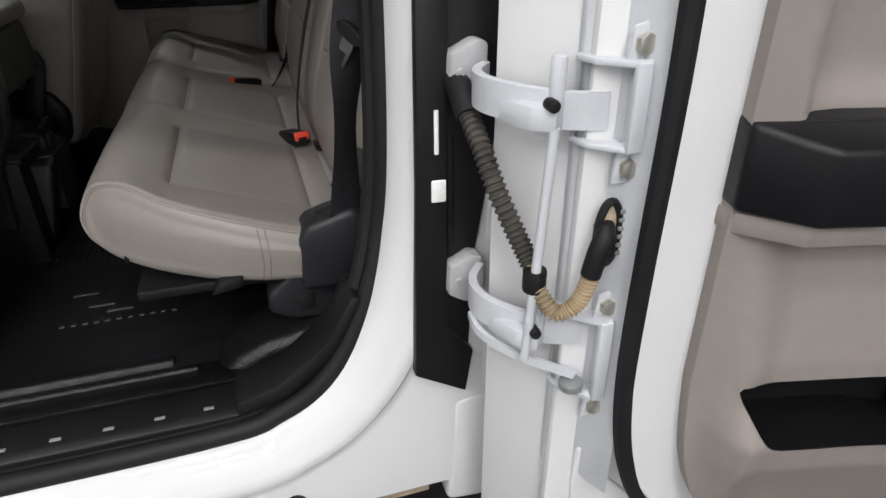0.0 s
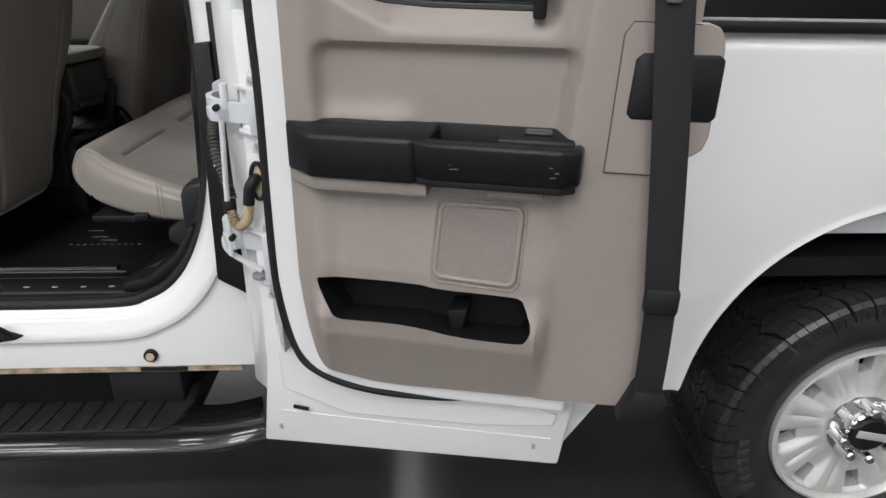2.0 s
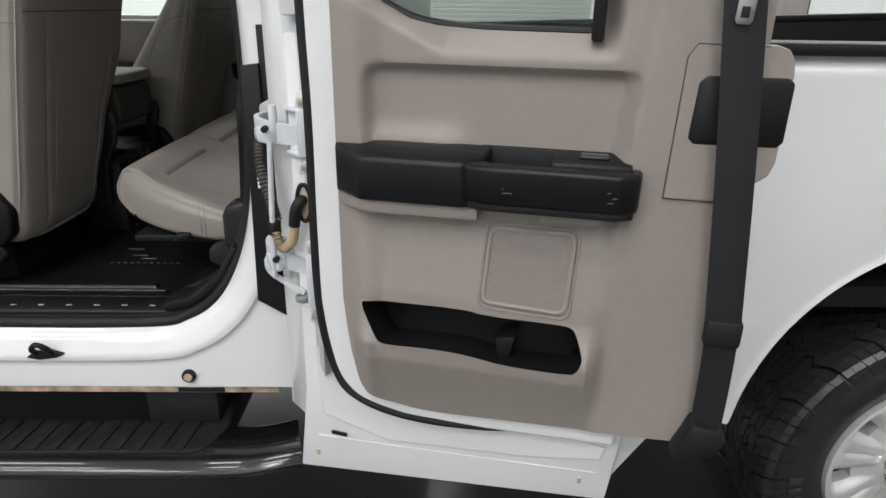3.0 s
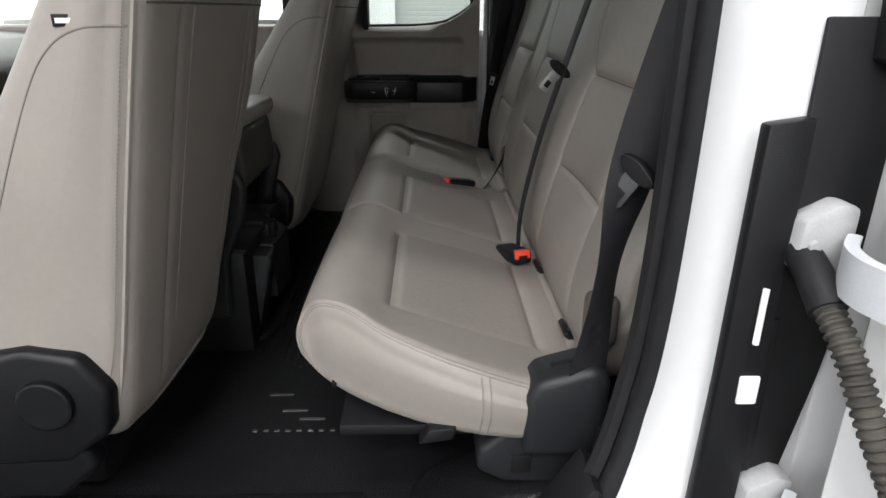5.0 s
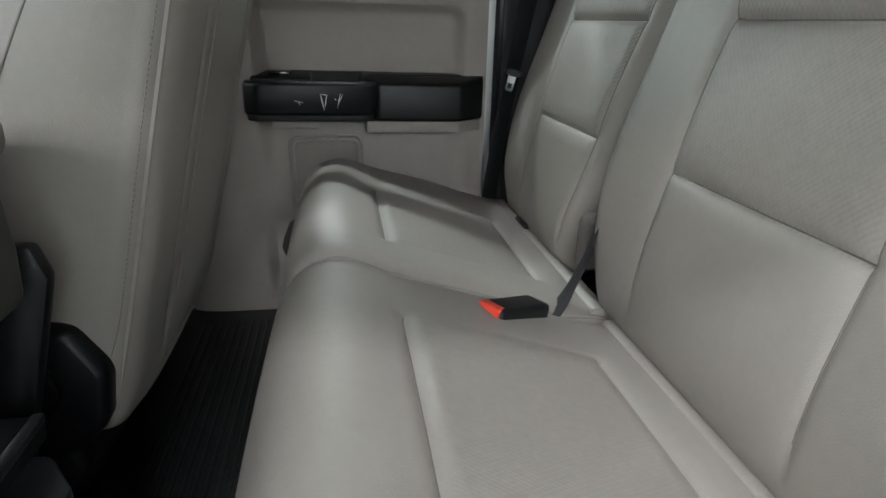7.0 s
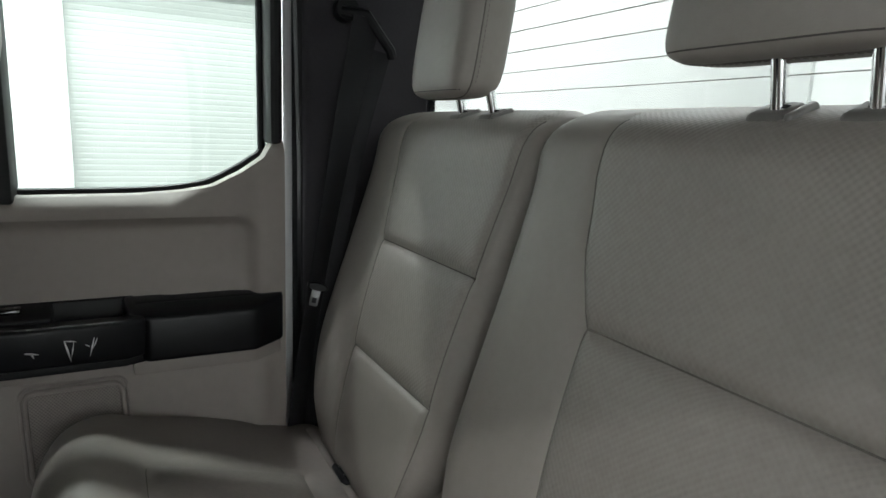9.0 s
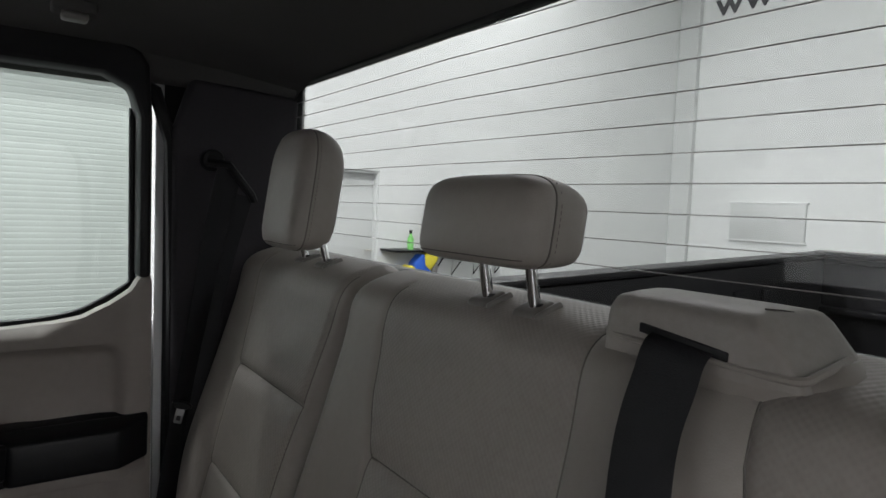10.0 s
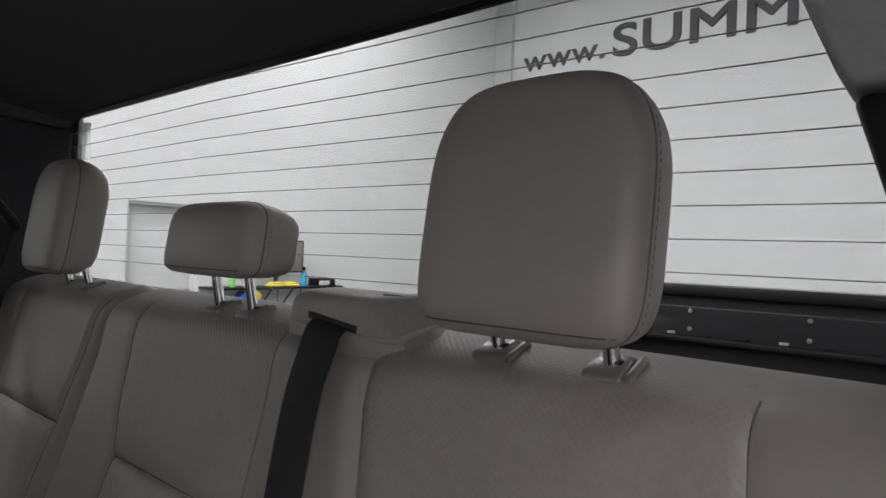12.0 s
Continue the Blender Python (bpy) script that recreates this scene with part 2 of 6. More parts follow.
def tube(path, r, n=10, cap=True, radii=None):
    path = [Vector(p) for p in path]
    bm = bmesh.new()
    rings = []
    up = Vector((0, 0, 1))
    for i, p in enumerate(path):
        d = (path[min(i + 1, len(path) - 1)] - path[max(i - 1, 0)]).normalized()
        if abs(d.dot(up)) > 0.95:
            up = Vector((1, 0, 0))
        u = (up - d * up.dot(d)).normalized()
        up = u
        w = d.cross(u)
        rr = radii[i] if radii else r
        rings.append([bm.verts.new(p + (u * math.cos(q) + w * math.sin(q)) * rr)
                      for q in (2 * math.pi * k / n for k in range(n))])
    for a, b in zip(rings, rings[1:]):
        for k in range(n):
            bm.faces.new((a[k], a[(k + 1) % n], b[(k + 1) % n], b[k]))
    if cap:
        bm.faces.new(rings[0][::-1])
        bm.faces.new(rings[-1])
    bmesh.ops.recalc_face_normals(bm, faces=bm.faces)
    return bm


def ribbon(path, side, width, thick=0.0016, per=6):
    """A flat strap along a path; side: its width's direction, one or one for each point."""
    pts = spline(path, per)
    sides = side if isinstance(side, list) else [side] * len(path)
    sd = spline(sides, per)
    bm = bmesh.new()
    rings = []
    for i, p in enumerate(pts):
        d = (pts[min(i + 1, len(pts) - 1)] - pts[max(i - 1, 0)]).normalized()
        u = (sd[i] - d * sd[i].dot(d)).normalized() * width / 2
        w = d.cross(u).normalized() * thick / 2
        rings.append([bm.verts.new(q) for q in (p - u - w * 0.4, p - u * 0.96 - w, p + u * 0.96 - w, p + u - w * 0.4,
                                                p + u + w * 0.4, p + u * 0.96 + w, p - u * 0.96 + w, p - u + w * 0.4)])
    for a, b in zip(rings, rings[1:]):
        for k in range(8):
            bm.faces.new((a[k], a[(k + 1) % 8], b[(k + 1) % 8], b[k]))
    bm.faces.new(rings[0][::-1])
    bm.faces.new(rings[-1])
    bmesh.ops.recalc_face_normals(bm, faces=bm.faces)
    return bm


def smoothstep(e0, e1, x):
    q = min(1.0, max(0.0, (x - e0) / (e1 - e0)))
    return q * q * (3 - 2 * q)


def ramp(e0, e1, x):
    return min(1.0, max(0.0, (x - e0) / (e1 - e0)))


def soften(poly, times=2):
    """Corners of a closed outline cut round."""
    for _ in range(times):
        out = []
        for k in range(len(poly)):
            (a, b), (c, d) = poly[k - 1], poly[k]
            out += [(a * 0.75 + c * 0.25, b * 0.75 + d * 0.25), (a * 0.25 + c * 0.75, b * 0.25 + d * 0.75)]
        poly = out
    return poly


def lathe(prof, n=48):
    """A profile of (radius, y) turned round the y axis."""
    bm = bmesh.new()
    rings = []
    for r, y in prof:
        if r < 1e-6:
            rings.append([bm.verts.new((0, y, 0))])
        else:
            rings.append([bm.verts.new((r * math.cos(a), y, r * math.sin(a)))
                          for a in (2 * math.pi * k / n for k in range(n))])
    for a, b in zip(rings, rings[1:]):
        if len(a) == 1 and len(b) == 1:
            continue
        for k in range(n):
            if len(a) == 1:
                bm.faces.new((a[0], b[k], b[(k + 1) % n]))
            elif len(b) == 1:
                bm.faces.new((a[k], b[0], a[(k + 1) % n]))
            else:
                bm.faces.new((a[k], b[k], b[(k + 1) % n], a[(k + 1) % n]))
    bmesh.ops.recalc_face_normals(bm, faces=bm.faces)
    return bm


def rod(x, y, z, r, h, axis="z", n=16, bev=0.0):
    bm = bmesh.new()
    bmesh.ops.create_cone(bm, cap_ends=True, segments=n, radius1=r, radius2=r, depth=h)
    if axis == "y":
        bmesh.ops.rotate(bm, verts=bm.verts, matrix=Matrix.Rotation(math.pi / 2, 3, "X"))
    if axis == "x":
        bmesh.ops.rotate(bm, verts=bm.verts, matrix=Matrix.Rotation(math.pi / 2, 3, "Y"))
    bmesh.ops.translate(bm, verts=bm.verts, vec=(x, y, z))
    return bevel(bm, bev, 2, 60)


def merge(*bms):
    """Several meshes of one part in one bmesh."""
    out = bmesh.new()
    for b in bms:
        me = bpy.data.meshes.new("tmp")
        b.to_mesh(me)
        b.free()
        out.from_mesh(me)
        bpy.data.meshes.remove(me)
    return out


def pad(prof, y0, y1, r, cross=(), along=(), swell=0.0, per=5, ny=26, shape=None):
    """A stuffed pad: a closed profile of (x, z) drawn from y0 to y1 with round ends.
    cross: seams at a profile index, over a stretch of y: (index, ya, yb, depth);
    along: seams at a y, over a stretch of the profile: (y, i0, i1, depth).
    swell: how far the panels bulge between the seams."""
    n = len(prof)
    ts = {round(i / per, 4) for i in range(n * per)}
    for i, _, _, _ in cross:
        ln = (Vector(prof[(int(i) + 1) % n]) - Vector(prof[int(i)])).length
        for k in (-0.010, -0.004, 0, 0.004, 0.010):
            ts.add(round((i + k / ln) % n, 4))
    ts = sorted(ts)
    ys = {round(y0 + (y1 - y0) * k / ny, 4) for k in range(1, ny)}
    for k in range(9):
        e = r * (1 - math.cos(math.pi / 2 * k / 8))
        ys |= {round(y0 + e, 4), round(y1 - e, 4)}
    for y, _, _, _ in along:
        ys = {q for q in ys if abs(q - y) > 0.006}
        ys |= {round(y + k, 4) for k in (-0.010, -0.004, 0, 0.004, 0.010)}
    for _, ya, yb, _ in cross:
        ys |= {round(ya, 4), round(yb, 4)}
    ys = sorted(q for q in ys if y0 <= q <= y1)

    def at(tt):
        i = int(tt) % n
        s = tt - int(tt)
        a, b, c, d = (Vector(prof[(i + k) % n]) for k in (-1, 0, 1, 2))
        return 0.5 * ((2 * b) + (c - a) * s + (2 * a - 5 * b + 4 * c - d) * s * s + (3 * b - a - 3 * c + d) * s ** 3)
    pts = [at(q) for q in ts]
    mid = sum(pts, Vector((0, 0))) / len(pts)
    nor = []
    for k, p in enumerate(pts):
        d = (pts[(k + 1) % len(pts)] - pts[k - 1])
        q = Vector((d.y, -d.x)).normalized()
        nor.append(q)
    area = sum(pts[k - 1].x * pts[k].y - pts[k].x * pts[k - 1].y for k in range(len(pts)))
    if area < 0:
        nor = [-q for q in nor]
    tip = max(pts, key=lambda p: (p - mid).length)
    ax = (tip - mid).normalized()
    half = 0.6 * (tip - mid).length
    inward = []
    for p in pts:
        s = mid + ax * max(-half, min(half, (p - mid).dot(ax)))
        inward.append(s - p)
    bm = bmesh.new()
    rings = []
    for y in ys:
        e = min(y - y0, y1 - y)
        ins = r * (1 - math.sqrt(max(0.0, 1 - (1 - min(e, r) / r) ** 2)))
        ring = []
        for k, p in enumerate(pts):
            h = 0.0
            if shape:
                h += shape(y, ts[k])
            if swell:
                h += swell * math.sin(math.pi * (y - y0) / (y1 - y0)) ** 0.5 - swell
            for i, ya, yb, dep in cross:
                if ya <= y <= yb:
                    ds = abs((p - at(i)).length)
                    h -= dep * max(0.0, 1 - ds / 0.011) ** 1.5 * min(1.0, 0.25 + (y - ya) / 0.014, 0.25 + (yb - y) / 0.014)
            for yy, i0, i1, dep in along:
                if i0 <= ts[k] <= i1:
                    h -= dep * max(0.0, 1 - abs(y - yy) / 0.011) ** 1.5
            q = p + nor[k] * h + inward[k].normalized() * min(ins, 0.85 * inward[k].length)
            ring.append(bm.verts.new((q.x, y, q.y)))
        rings.append(ring)
    m = len(pts)
    for a, b in zip(rings, rings[1:]):
        for k in range(m):
            bm.faces.new((a[k], a[(k + 1) % m], b[(k + 1) % m], b[k]))
    for ring, y, out in ((rings[0], y0, -1), (rings[-1], y1, 1)):
        last = ring
        for c in (0.12, 0.3, 0.5, 0.7, 0.85, 1.0):
            more = []
            for k, v in enumerate(ring):
                spine = pts[k] + inward[k]
                q = Vector((v.co.x, v.co.z)).lerp(spine, c)
                more.append(bm.verts.new((q.x, y + out * 0.006 * math.sin(math.pi / 2 * c), q.y)))
            for k in range(m):
                bm.faces.new((last[k], last[(k + 1) % m], more[(k + 1) % m], more[k]))
            last = more
    bmesh.ops.recalc_face_normals(bm, faces=bm.faces)
    return bm, at, (ys, ts, rings)


def laid(bm, pts, d, off=0.3):
    """The points of a line moved along d onto a mesh."""
    tree = BVHTree.FromBMesh(bm)
    d = Vector(d)
    hits = [tree.ray_cast(Vector(p) - d * off, d)[0] for p in pts]
    return [h for h in hits if h]


def split_insert(ob, test, material):
    """A second material on the faces that pass a test of their middle."""
    ob.data.materials.append(material)
    for p in ob.data.polygons:
        if test(p.center):
            p.material_index = 1


# ---- the showroom ----
X0, X1, YN, YF, HC = -8.0, 10.8, -11.0, 8.2, 7.2
setting("floor", box(X0 - 0.3, X1 + 0.3, YN - 0.3, YF + 0.3, -0.2, 0.0, 0), FLOOR, "dark grey polished concrete showroom floor", "floor")
setting("ceiling", box(X0 - 0.3, X1 + 0.3, YN - 0.3, YF + 0.3, HC, HC + 0.2, 0), CEIL, "white painted flat showroom ceiling", "ceiling")
setting("wall_east", box(X1, X1 + 0.3, YN - 0.3, YF + 0.3, 0, HC, 0), WALL, "white painted showroom wall with dark lettering", "wall")
setting("wall_west", box(X0 - 0.3, X0, YN - 0.3, YF + 0.3, 0, HC, 0), WALL, "plain white painted showroom wall", "wall")
setting("wall_south", box(X0, X1, YN - 0.3, YN, 0, HC, 0), WALL, "plain white painted showroom wall", "wall")


def north_wall():
    bms = []
    for x0, x1, z0, z1 in ((X0, -0.73, 0, HC), (-0.73, 2.6, 3.03, HC), (2.6, 3.05, 0, HC), (3.05, 3.97, 2.17, HC), (3.97, X1, 0, HC)):
        bms.append(box(x0, x1, YF, YF + 0.3, z0, z1, 0))
    setting("wall_north", merge(*bms), WALL, "white painted showroom wall with openings", "wall")


north_wall()
setting("corner_column", box(X1 - 0.12, X1, YF - 0.42, YF, 0, HC, 0.01), PALE, "light grey column in the showroom corner", "column")


def shutter():
    t = thing("roller_shutter", "closed light grey ribbed roller shutter", "shutter", pose(0, YF + 0.16, 0), kind="structure")
    me = bpy.data.meshes.new("slat")
    s = prism([(-0.002, 0.0), (-0.004, 0.010), (-0.0045, 0.048), (-0.002, 0.0622), (0.01, 0.0622), (0.01, 0.0)], -0.73, 2.6, "yz")
    s.to_mesh(me)
    s.free()
    me.materials.append(SHUTTER)
    for k in range(49):
        o = new("slat", me)
        o.parent = t
        o.location = (0, 0, 0.0625 * k)


shutter()
d1 = thing("door_1", "closed light grey flush personnel door", "door", pose(0, 0, 0), kind="structure")
part("door_leaf", box(3.08, 3.94, YF + 0.10, YF + 0.15, 0, 2.13, 0.003), PALE, d1)
part("door_frame", merge(box(3.05, 3.08, YF + 0.02, YF + 0.2, 0, 2.17, 0.003), box(3.94, 3.97, YF + 0.02, YF + 0.2, 0, 2.17, 0.003),
                         box(3.08, 3.94, YF + 0.02, YF + 0.2, 2.13, 2.17, 0.003)), PALE, d1)
part("door_handle", rod(3.87, YF + 0.07, 1.05, 0.012, 0.12, "x"), STEEL, d1)

wall_panel = thing("wall_panel", "pale grey rectangular panel on the white wall", "panel", pose(X1, 6.25, 1.68))
part("sheet", box(-0.05, -0.002, -0.67, 0.67, -0.33, 0.33, 0.006), PALE, wall_panel)
part("frame", merge(box(-0.06, 0, -0.70, 0.70, 0.33, 0.36, 0.004), box(-0.06, 0, -0.70, 0.70, -0.36, -0.33, 0.004)), WALL, wall_panel)


def lettering():
    t = thing("wall_sign", "dark grey lettering on the white wall", "sign", pose(X1 - 0.012, 0, 0))
    for body, size, y, z, name, sx in (("www.", 0.62, 7.52, 5.56, "small_letters", 1.22), ("SUMM", 0.86, 5.54, 5.54, "large_letters", 1.33)):
        cu = bpy.data.curves.new(name, "FONT")
        cu.body = body
        cu.size = size
        cu.extrude = 0.004
        cu.bevel_depth = 0.017 if body == "SUMM" else 0.008
        cu.space_character = 1.06
        ob = new(name, cu)
        cu.materials.append(INK)
        ob.parent = t
        ob.matrix_basis = pose(0, y, z, 90, 0, -90) @ Matrix.Diagonal((sx, 1, 1, 1))


lettering()


def wall_desk():
    t = thing("wall_shelf", "narrow dark shelf on steel brackets at the wall", "shelf", pose(0, 0, 0))
    part("board", box(4.02, 6.22, YF - 0.42, YF - 0.003, 1.055, 1.085, 0.004), BLACK, t)
    for x in (4.92, 5.29, 5.71, 6.15):
        part("bracket", tube([(x, YF - 0.39, 1.055), (x, YF - 0.015, 1.045), (x, YF - 0.015, 0.68), (x, YF - 0.38, 1.05)], 0.011, 6), BLACK, t)
    m = thing("monitor", "black computer monitor with a grey screen", "monitor", pose(5.12, YF - 0.2, 1.085, 0, 0, -10))
    part("bezel", box(-0.42, 0.42, -0.015, 0.02, 0.2, 0.68, 0.006), BLACK, m)
    part("screen", box(-0.40, 0.40, -0.019, -0.012, 0.22, 0.66, 0.001), mat("screen_grey", (0.25, 0.23, 0.22), 0.25), m, "grey glossy screen")
    part("stand", merge(box(-0.03, 0.03, 0.0, 0.03, 0.0, 0.3, 0.004), box(-0.12, 0.12, -0.09, 0.09, 0.0, 0.015, 0.004)), BLACK, m)
    for name, x, col, h, r, lab in (("spray_bottle", 5.58, (0.02, 0.35, 0.6), 0.28, 0.05, "small blue plastic spray bottle"),
                                    ("cleaner_bottle", 4.37, (0.2, 0.6, 0.15), 0.27, 0.045, "small green plastic cleaner bottle"),
                                    ("white_bottle", 4.61, (0.8, 0.8, 0.78), 0.27, 0.06, "small white plastic bottle")):
        b = thing(name, lab + " on the shelf", "bottle", pose(x, YF - 0.25, 1.085))
        mm = mat(name, col, 0.4)
        body = lathe([(0, 0), (r, 0), (r, h * 0.6), (r * 0.4, h * 0.78), (r * 0.4, h * 0.85)], 20)
        bmesh.ops.rotate(body, verts=body.verts, matrix=Matrix.Rotation(math.pi / 2, 3, "X"))
        part("body", body, mm, b)
        part("cap", rod(0, 0, h * 0.93, r * 0.5, h * 0.18), BLACK, b)
    yellow = mat("yellow", (0.75, 0.65, 0.05), 0.8, vary=0.2, scale=30)
    for x, w, turn in ((5.03, 0.12, 8), (5.29, 0.12, -14)):
        c = thing("yellow_cloth", "folded yellow cloth lying on the dark shelf", "cloth", pose(x, YF - 0.30, 1.086, 0, 0, turn))
        part("fabric", merge(box(-w, w, -0.09, 0.08, 0, 0.035, 0.016, 3), box(-w * 0.7, w * 0.8, -0.07, 0.06, 0.03, 0.065, 0.016, 3)), yellow, c)
    c = thing("storage_box", "black box with white papers on the shelf", "box", pose(5.93, YF - 0.25, 1.085))
    part("body", box(-0.17, 0.17, -0.12, 0.12, 0, 0.11, 0.006), BLACK, c)
    part("papers", box(-0.15, 0.04, -0.14, -0.119, 0.01, 0.08, 0.003), mat("paper", (0.75, 0.74, 0.72), 0.7), c, "white papers")
    c = thing("cloth_bag", "blue and yellow cloth bag hanging from the shelf", "bag", pose(4.47, YF - 0.30, 0.0))
    blue = mat("blue_bag", (0.02, 0.12, 0.6), 0.6, vary=0.2, scale=12)
    part("side", prism([(-0.14, 0.62), (0.13, 0.60), (0.18, 0.80), (0.10, 1.01), (0.02, 1.03), (-0.10, 0.90)], -0.10, 0.10, "xz", 0.03, 3), blue, c)
    part("hem", prism([(-0.30, 0.72), (-0.24, 0.58), (0.16, 0.56), (0.18, 0.68), (-0.02, 0.74), (-0.12, 0.86), (-0.20, 0.88)], -0.12, 0.08, "xz", 0.03, 3), yellow, c, "yellow hem")
    part("handle", prism([(0.06, 0.86), (0.16, 0.78), (0.30, 0.96), (0.24, 1.045), (0.10, 1.058), (0.04, 1.0)], -0.11, 0.07, "xz", 0.03, 3), yellow, c, "yellow crumpled top")
    part("lining", prism([(0.17, 0.60), (0.30, 0.58), (0.31, 0.90), (0.20, 0.84)], -0.08, 0.08, "xz", 0.02, 2), mat("bag_grey", (0.22, 0.22, 0.21), 0.8), c)


wall_desk()


def ceiling_light(x, y, power=1.0):
    t = thing("ceiling_light", "long white ceiling light with a glowing diffuser", "ceiling light", pose(x, y, HC - 0.25), group="ceiling lights")
    part("housing", box(-1.25, 1.25, -0.30, 0.30, 0.03, 0.1, 0.01), WALL, t)
    part("diffuser", box(-1.21, 1.21, -0.26, 0.26, 0.0, 0.028, 0.008), LAMP, t)
    for sx in (-1, 1):
        part("hanger", rod(sx, 0, 0.175, 0.006, 0.15), STEEL, t)
    la = bpy.data.lights.new("lamp", "AREA")
    la.shape, la.size, la.size_y, la.energy, la.color = "RECTANGLE", 2.4, 0.5, LAMP_POWER * power, (1.0, 1.0, 1.0)
    lo = new("lamp", la)
    lo.matrix_basis = pose(x, y, HC - 0.27)


for lx, fx in ((-5.0, 1.0), (-0.9, 1.5), (5.5, 0.6)):
    for ly, fy in ((-9.0, 1.28), (-6.0, 1.12), (-3.0, 0.5), (-0.6, 0.28), (4.2, 1.55), (6.6, 1.4)):
        ceiling_light(lx, ly, fx * fy * (0.6 if lx > 5 and ly < 0 else 1.0))


# ---- the truck: body ----
truck = thing("pickup_truck", "white extended-cab pickup truck with its rear side door open", "truck", pose(0, 0, 0))
OPEN = spline([(-1.72, 0.836), (-0.9, 0.836), (-0.36, 0.838), (-0.24, 0.860), (-0.165, 0.914), (-0.113, 1.0), (-0.082, 1.1), (-0.067, 1.22), (-0.062, 1.45), (-0.066, 1.65), (-0.085, 1.8), (-0.13, 1.87), (-0.25, 1.9), (-1.6, 1.9)], 6)

# door jamb: a rounded section swept round the opening
def jamb():
    bm = bmesh.new()
    rows = []
    sec = ((0.0, 0.060), (0.002, 0.048), (0.008, 0.034), (0.018, 0.018), (0.032, 0.006), (0.046, 0.000), (0.054, -0.004), (0.062, -0.0075), (0.070, -0.0080), (0.076, -0.0070), (0.080, -0.0020), (0.085, 0.0010), (0.095, 0.0), (0.12, -0.004))
    for i, p in enumerate(OPEN):
        d = (OPEN[min(i + 1, len(OPEN) - 1)] - OPEN[max(i - 1, 0)]).normalized()
        n = Vector((d.y, -d.x))
        lim = 0.17
        if n.y < -1e-3:
            lim = min(0.30, (0.690 - p.y) / n.y)
        if n.x > 1e-3:
            lim = min(lim if n.y < -1e-3 else 0.3, (0.055 - p.x) / n.x)
        if n.y > 0.02:
            lim = min(lim, 0.05)
        row = []
        for s, y in sec:
            q = p + n * min(s, lim)
            row.append(bm.verts.new((q.x, y, q.y)))
        q = p + n * lim
        row.append(bm.verts.new((q.x, -0.004, q.y)))
        row.append(bm.verts.new((q.x, 0.05, q.y)))
        rows.append(row)
    for a, b in zip(rows, rows[1:]):
        for k in range(len(a) - 1):
            bm.faces.new((a[k], b[k], b[k + 1], a[k + 1]))
    bmesh.ops.remove_doubles(bm, verts=bm.verts, dist=0.0003)
    bmesh.ops.recalc_face_normals(bm, faces=bm.faces)
    return bm


part("door_jamb", jamb(), PAINT, truck, "glossy white painted sill and door pillar")
part("sill_seam", prism([(0.004, 0.668), (0.004, 0.690), (0.02, 0.690), (0.02, 0.668)], -1.75, -0.035, "yz", 0.002), RUST, truck, "dirty rusty pinch seam")
part("inner_sill", box(-1.75, -0.06, 0.05, 0.11, 0.69, 0.832, 0.004), PAINT, truck)
part("pillar_foot", prism([(-0.008, 0.640), (0.05, 0.632), (0.10, 0.66), (0.10, 0.865), (0.0, 0.855)], -0.0055, 0.04, "xz", 0.012, 3), PAINT, truck)
part("pillar_jamb", prism([(0.044, 0.87), (0.32, 0.80), (0.32, 1.92), (0.044, 1.92)], -0.008, 0.03, "xz", 0.006), PAINT, truck)
part("quarter_panel", box(0.10, 0.335, -0.006, 0.03, 0.62, 0.80, 0.008), PAINT, truck)
part("opening_seal", tube([(p.x + 0.002, 0.044 + 0.026 * ramp(0.9, 1.12, p.y), p.y - 0.003) for p in OPEN], 0.015, 10), RUBBER, truck, "black rubber door seal")
part("opening_seal_inner", tube([(p.x - 0.010 if p.y > 0.9 else p.x, 0.066 + 0.026 * ramp(0.9, 1.12, p.y), p.y + 0.006) for p in OPEN], 0.012, 8), RUBBER, truck)
strip = prism([(-0.046, 1.425), (-0.010, 1.43), (-0.012, 1.0), (0.026, 0.95), (0.016, 0.88), (-0.058, 0.925), (-0.054, 1.05), (-0.049, 1.2)], -0.020, -0.004, "xz", 0.003)
tr = part("pillar_trim_strip", strip, BLACK, truck, "black moulded plastic strip beside the hinges")
# flat black sheet that stands in for the dark hollow beside the strip
part("dark_recess_sheet", prism([(-0.012, 0.95), (0.022, 0.95), (0.028, 1.10), (0.044, 1.20), (0.056, 1.30), (0.056, 1.50), (-0.012, 1.50)], -0.010, -0.0045, "xz", 0.002), RUBBER, tr)
part("recess_rib", box(-0.009, 0.0, -0.012, 0.001, 1.10, 1.26, 0.002), BLACK, tr)
part("label", box(-0.032, -0.014, -0.0235, -0.0195, 1.182, 1.210, 0.002), LABEL, tr, "small white paper label")
part("clip_pin", rod(-0.026, -0.024, 1.268, 0.0028, 0.05), LABEL, tr)
part("upper_flap", prism([(0.025, 1.47), (0.062, 1.46), (0.035, 1.56), (0.015, 1.9), (-0.01, 1.9), (0.018, 1.55)], -0.024, -0.010, "xz", 0.003), RUBBER, truck)
# sill plate, screws, drain plug, striker
sp = part("sill_plate", prism([(0.056, 0.846), (0.056, 0.857), (0.07, 0.862), (0.125, 0.862), (0.14, 0.85), (0.14, 0.83), (0.056, 0.83)], -1.72, -0.29, "yz", 0.003), BLACK, truck, "black plastic sill plate")
for k in range(14):
    part("stud", box(-1.19 + 0.0655 * k - 0.007, -1.19 + 0.0655 * k + 0.007, 0.074, 0.080, 0.861, 0.8635, 0.001), STUD, sp)
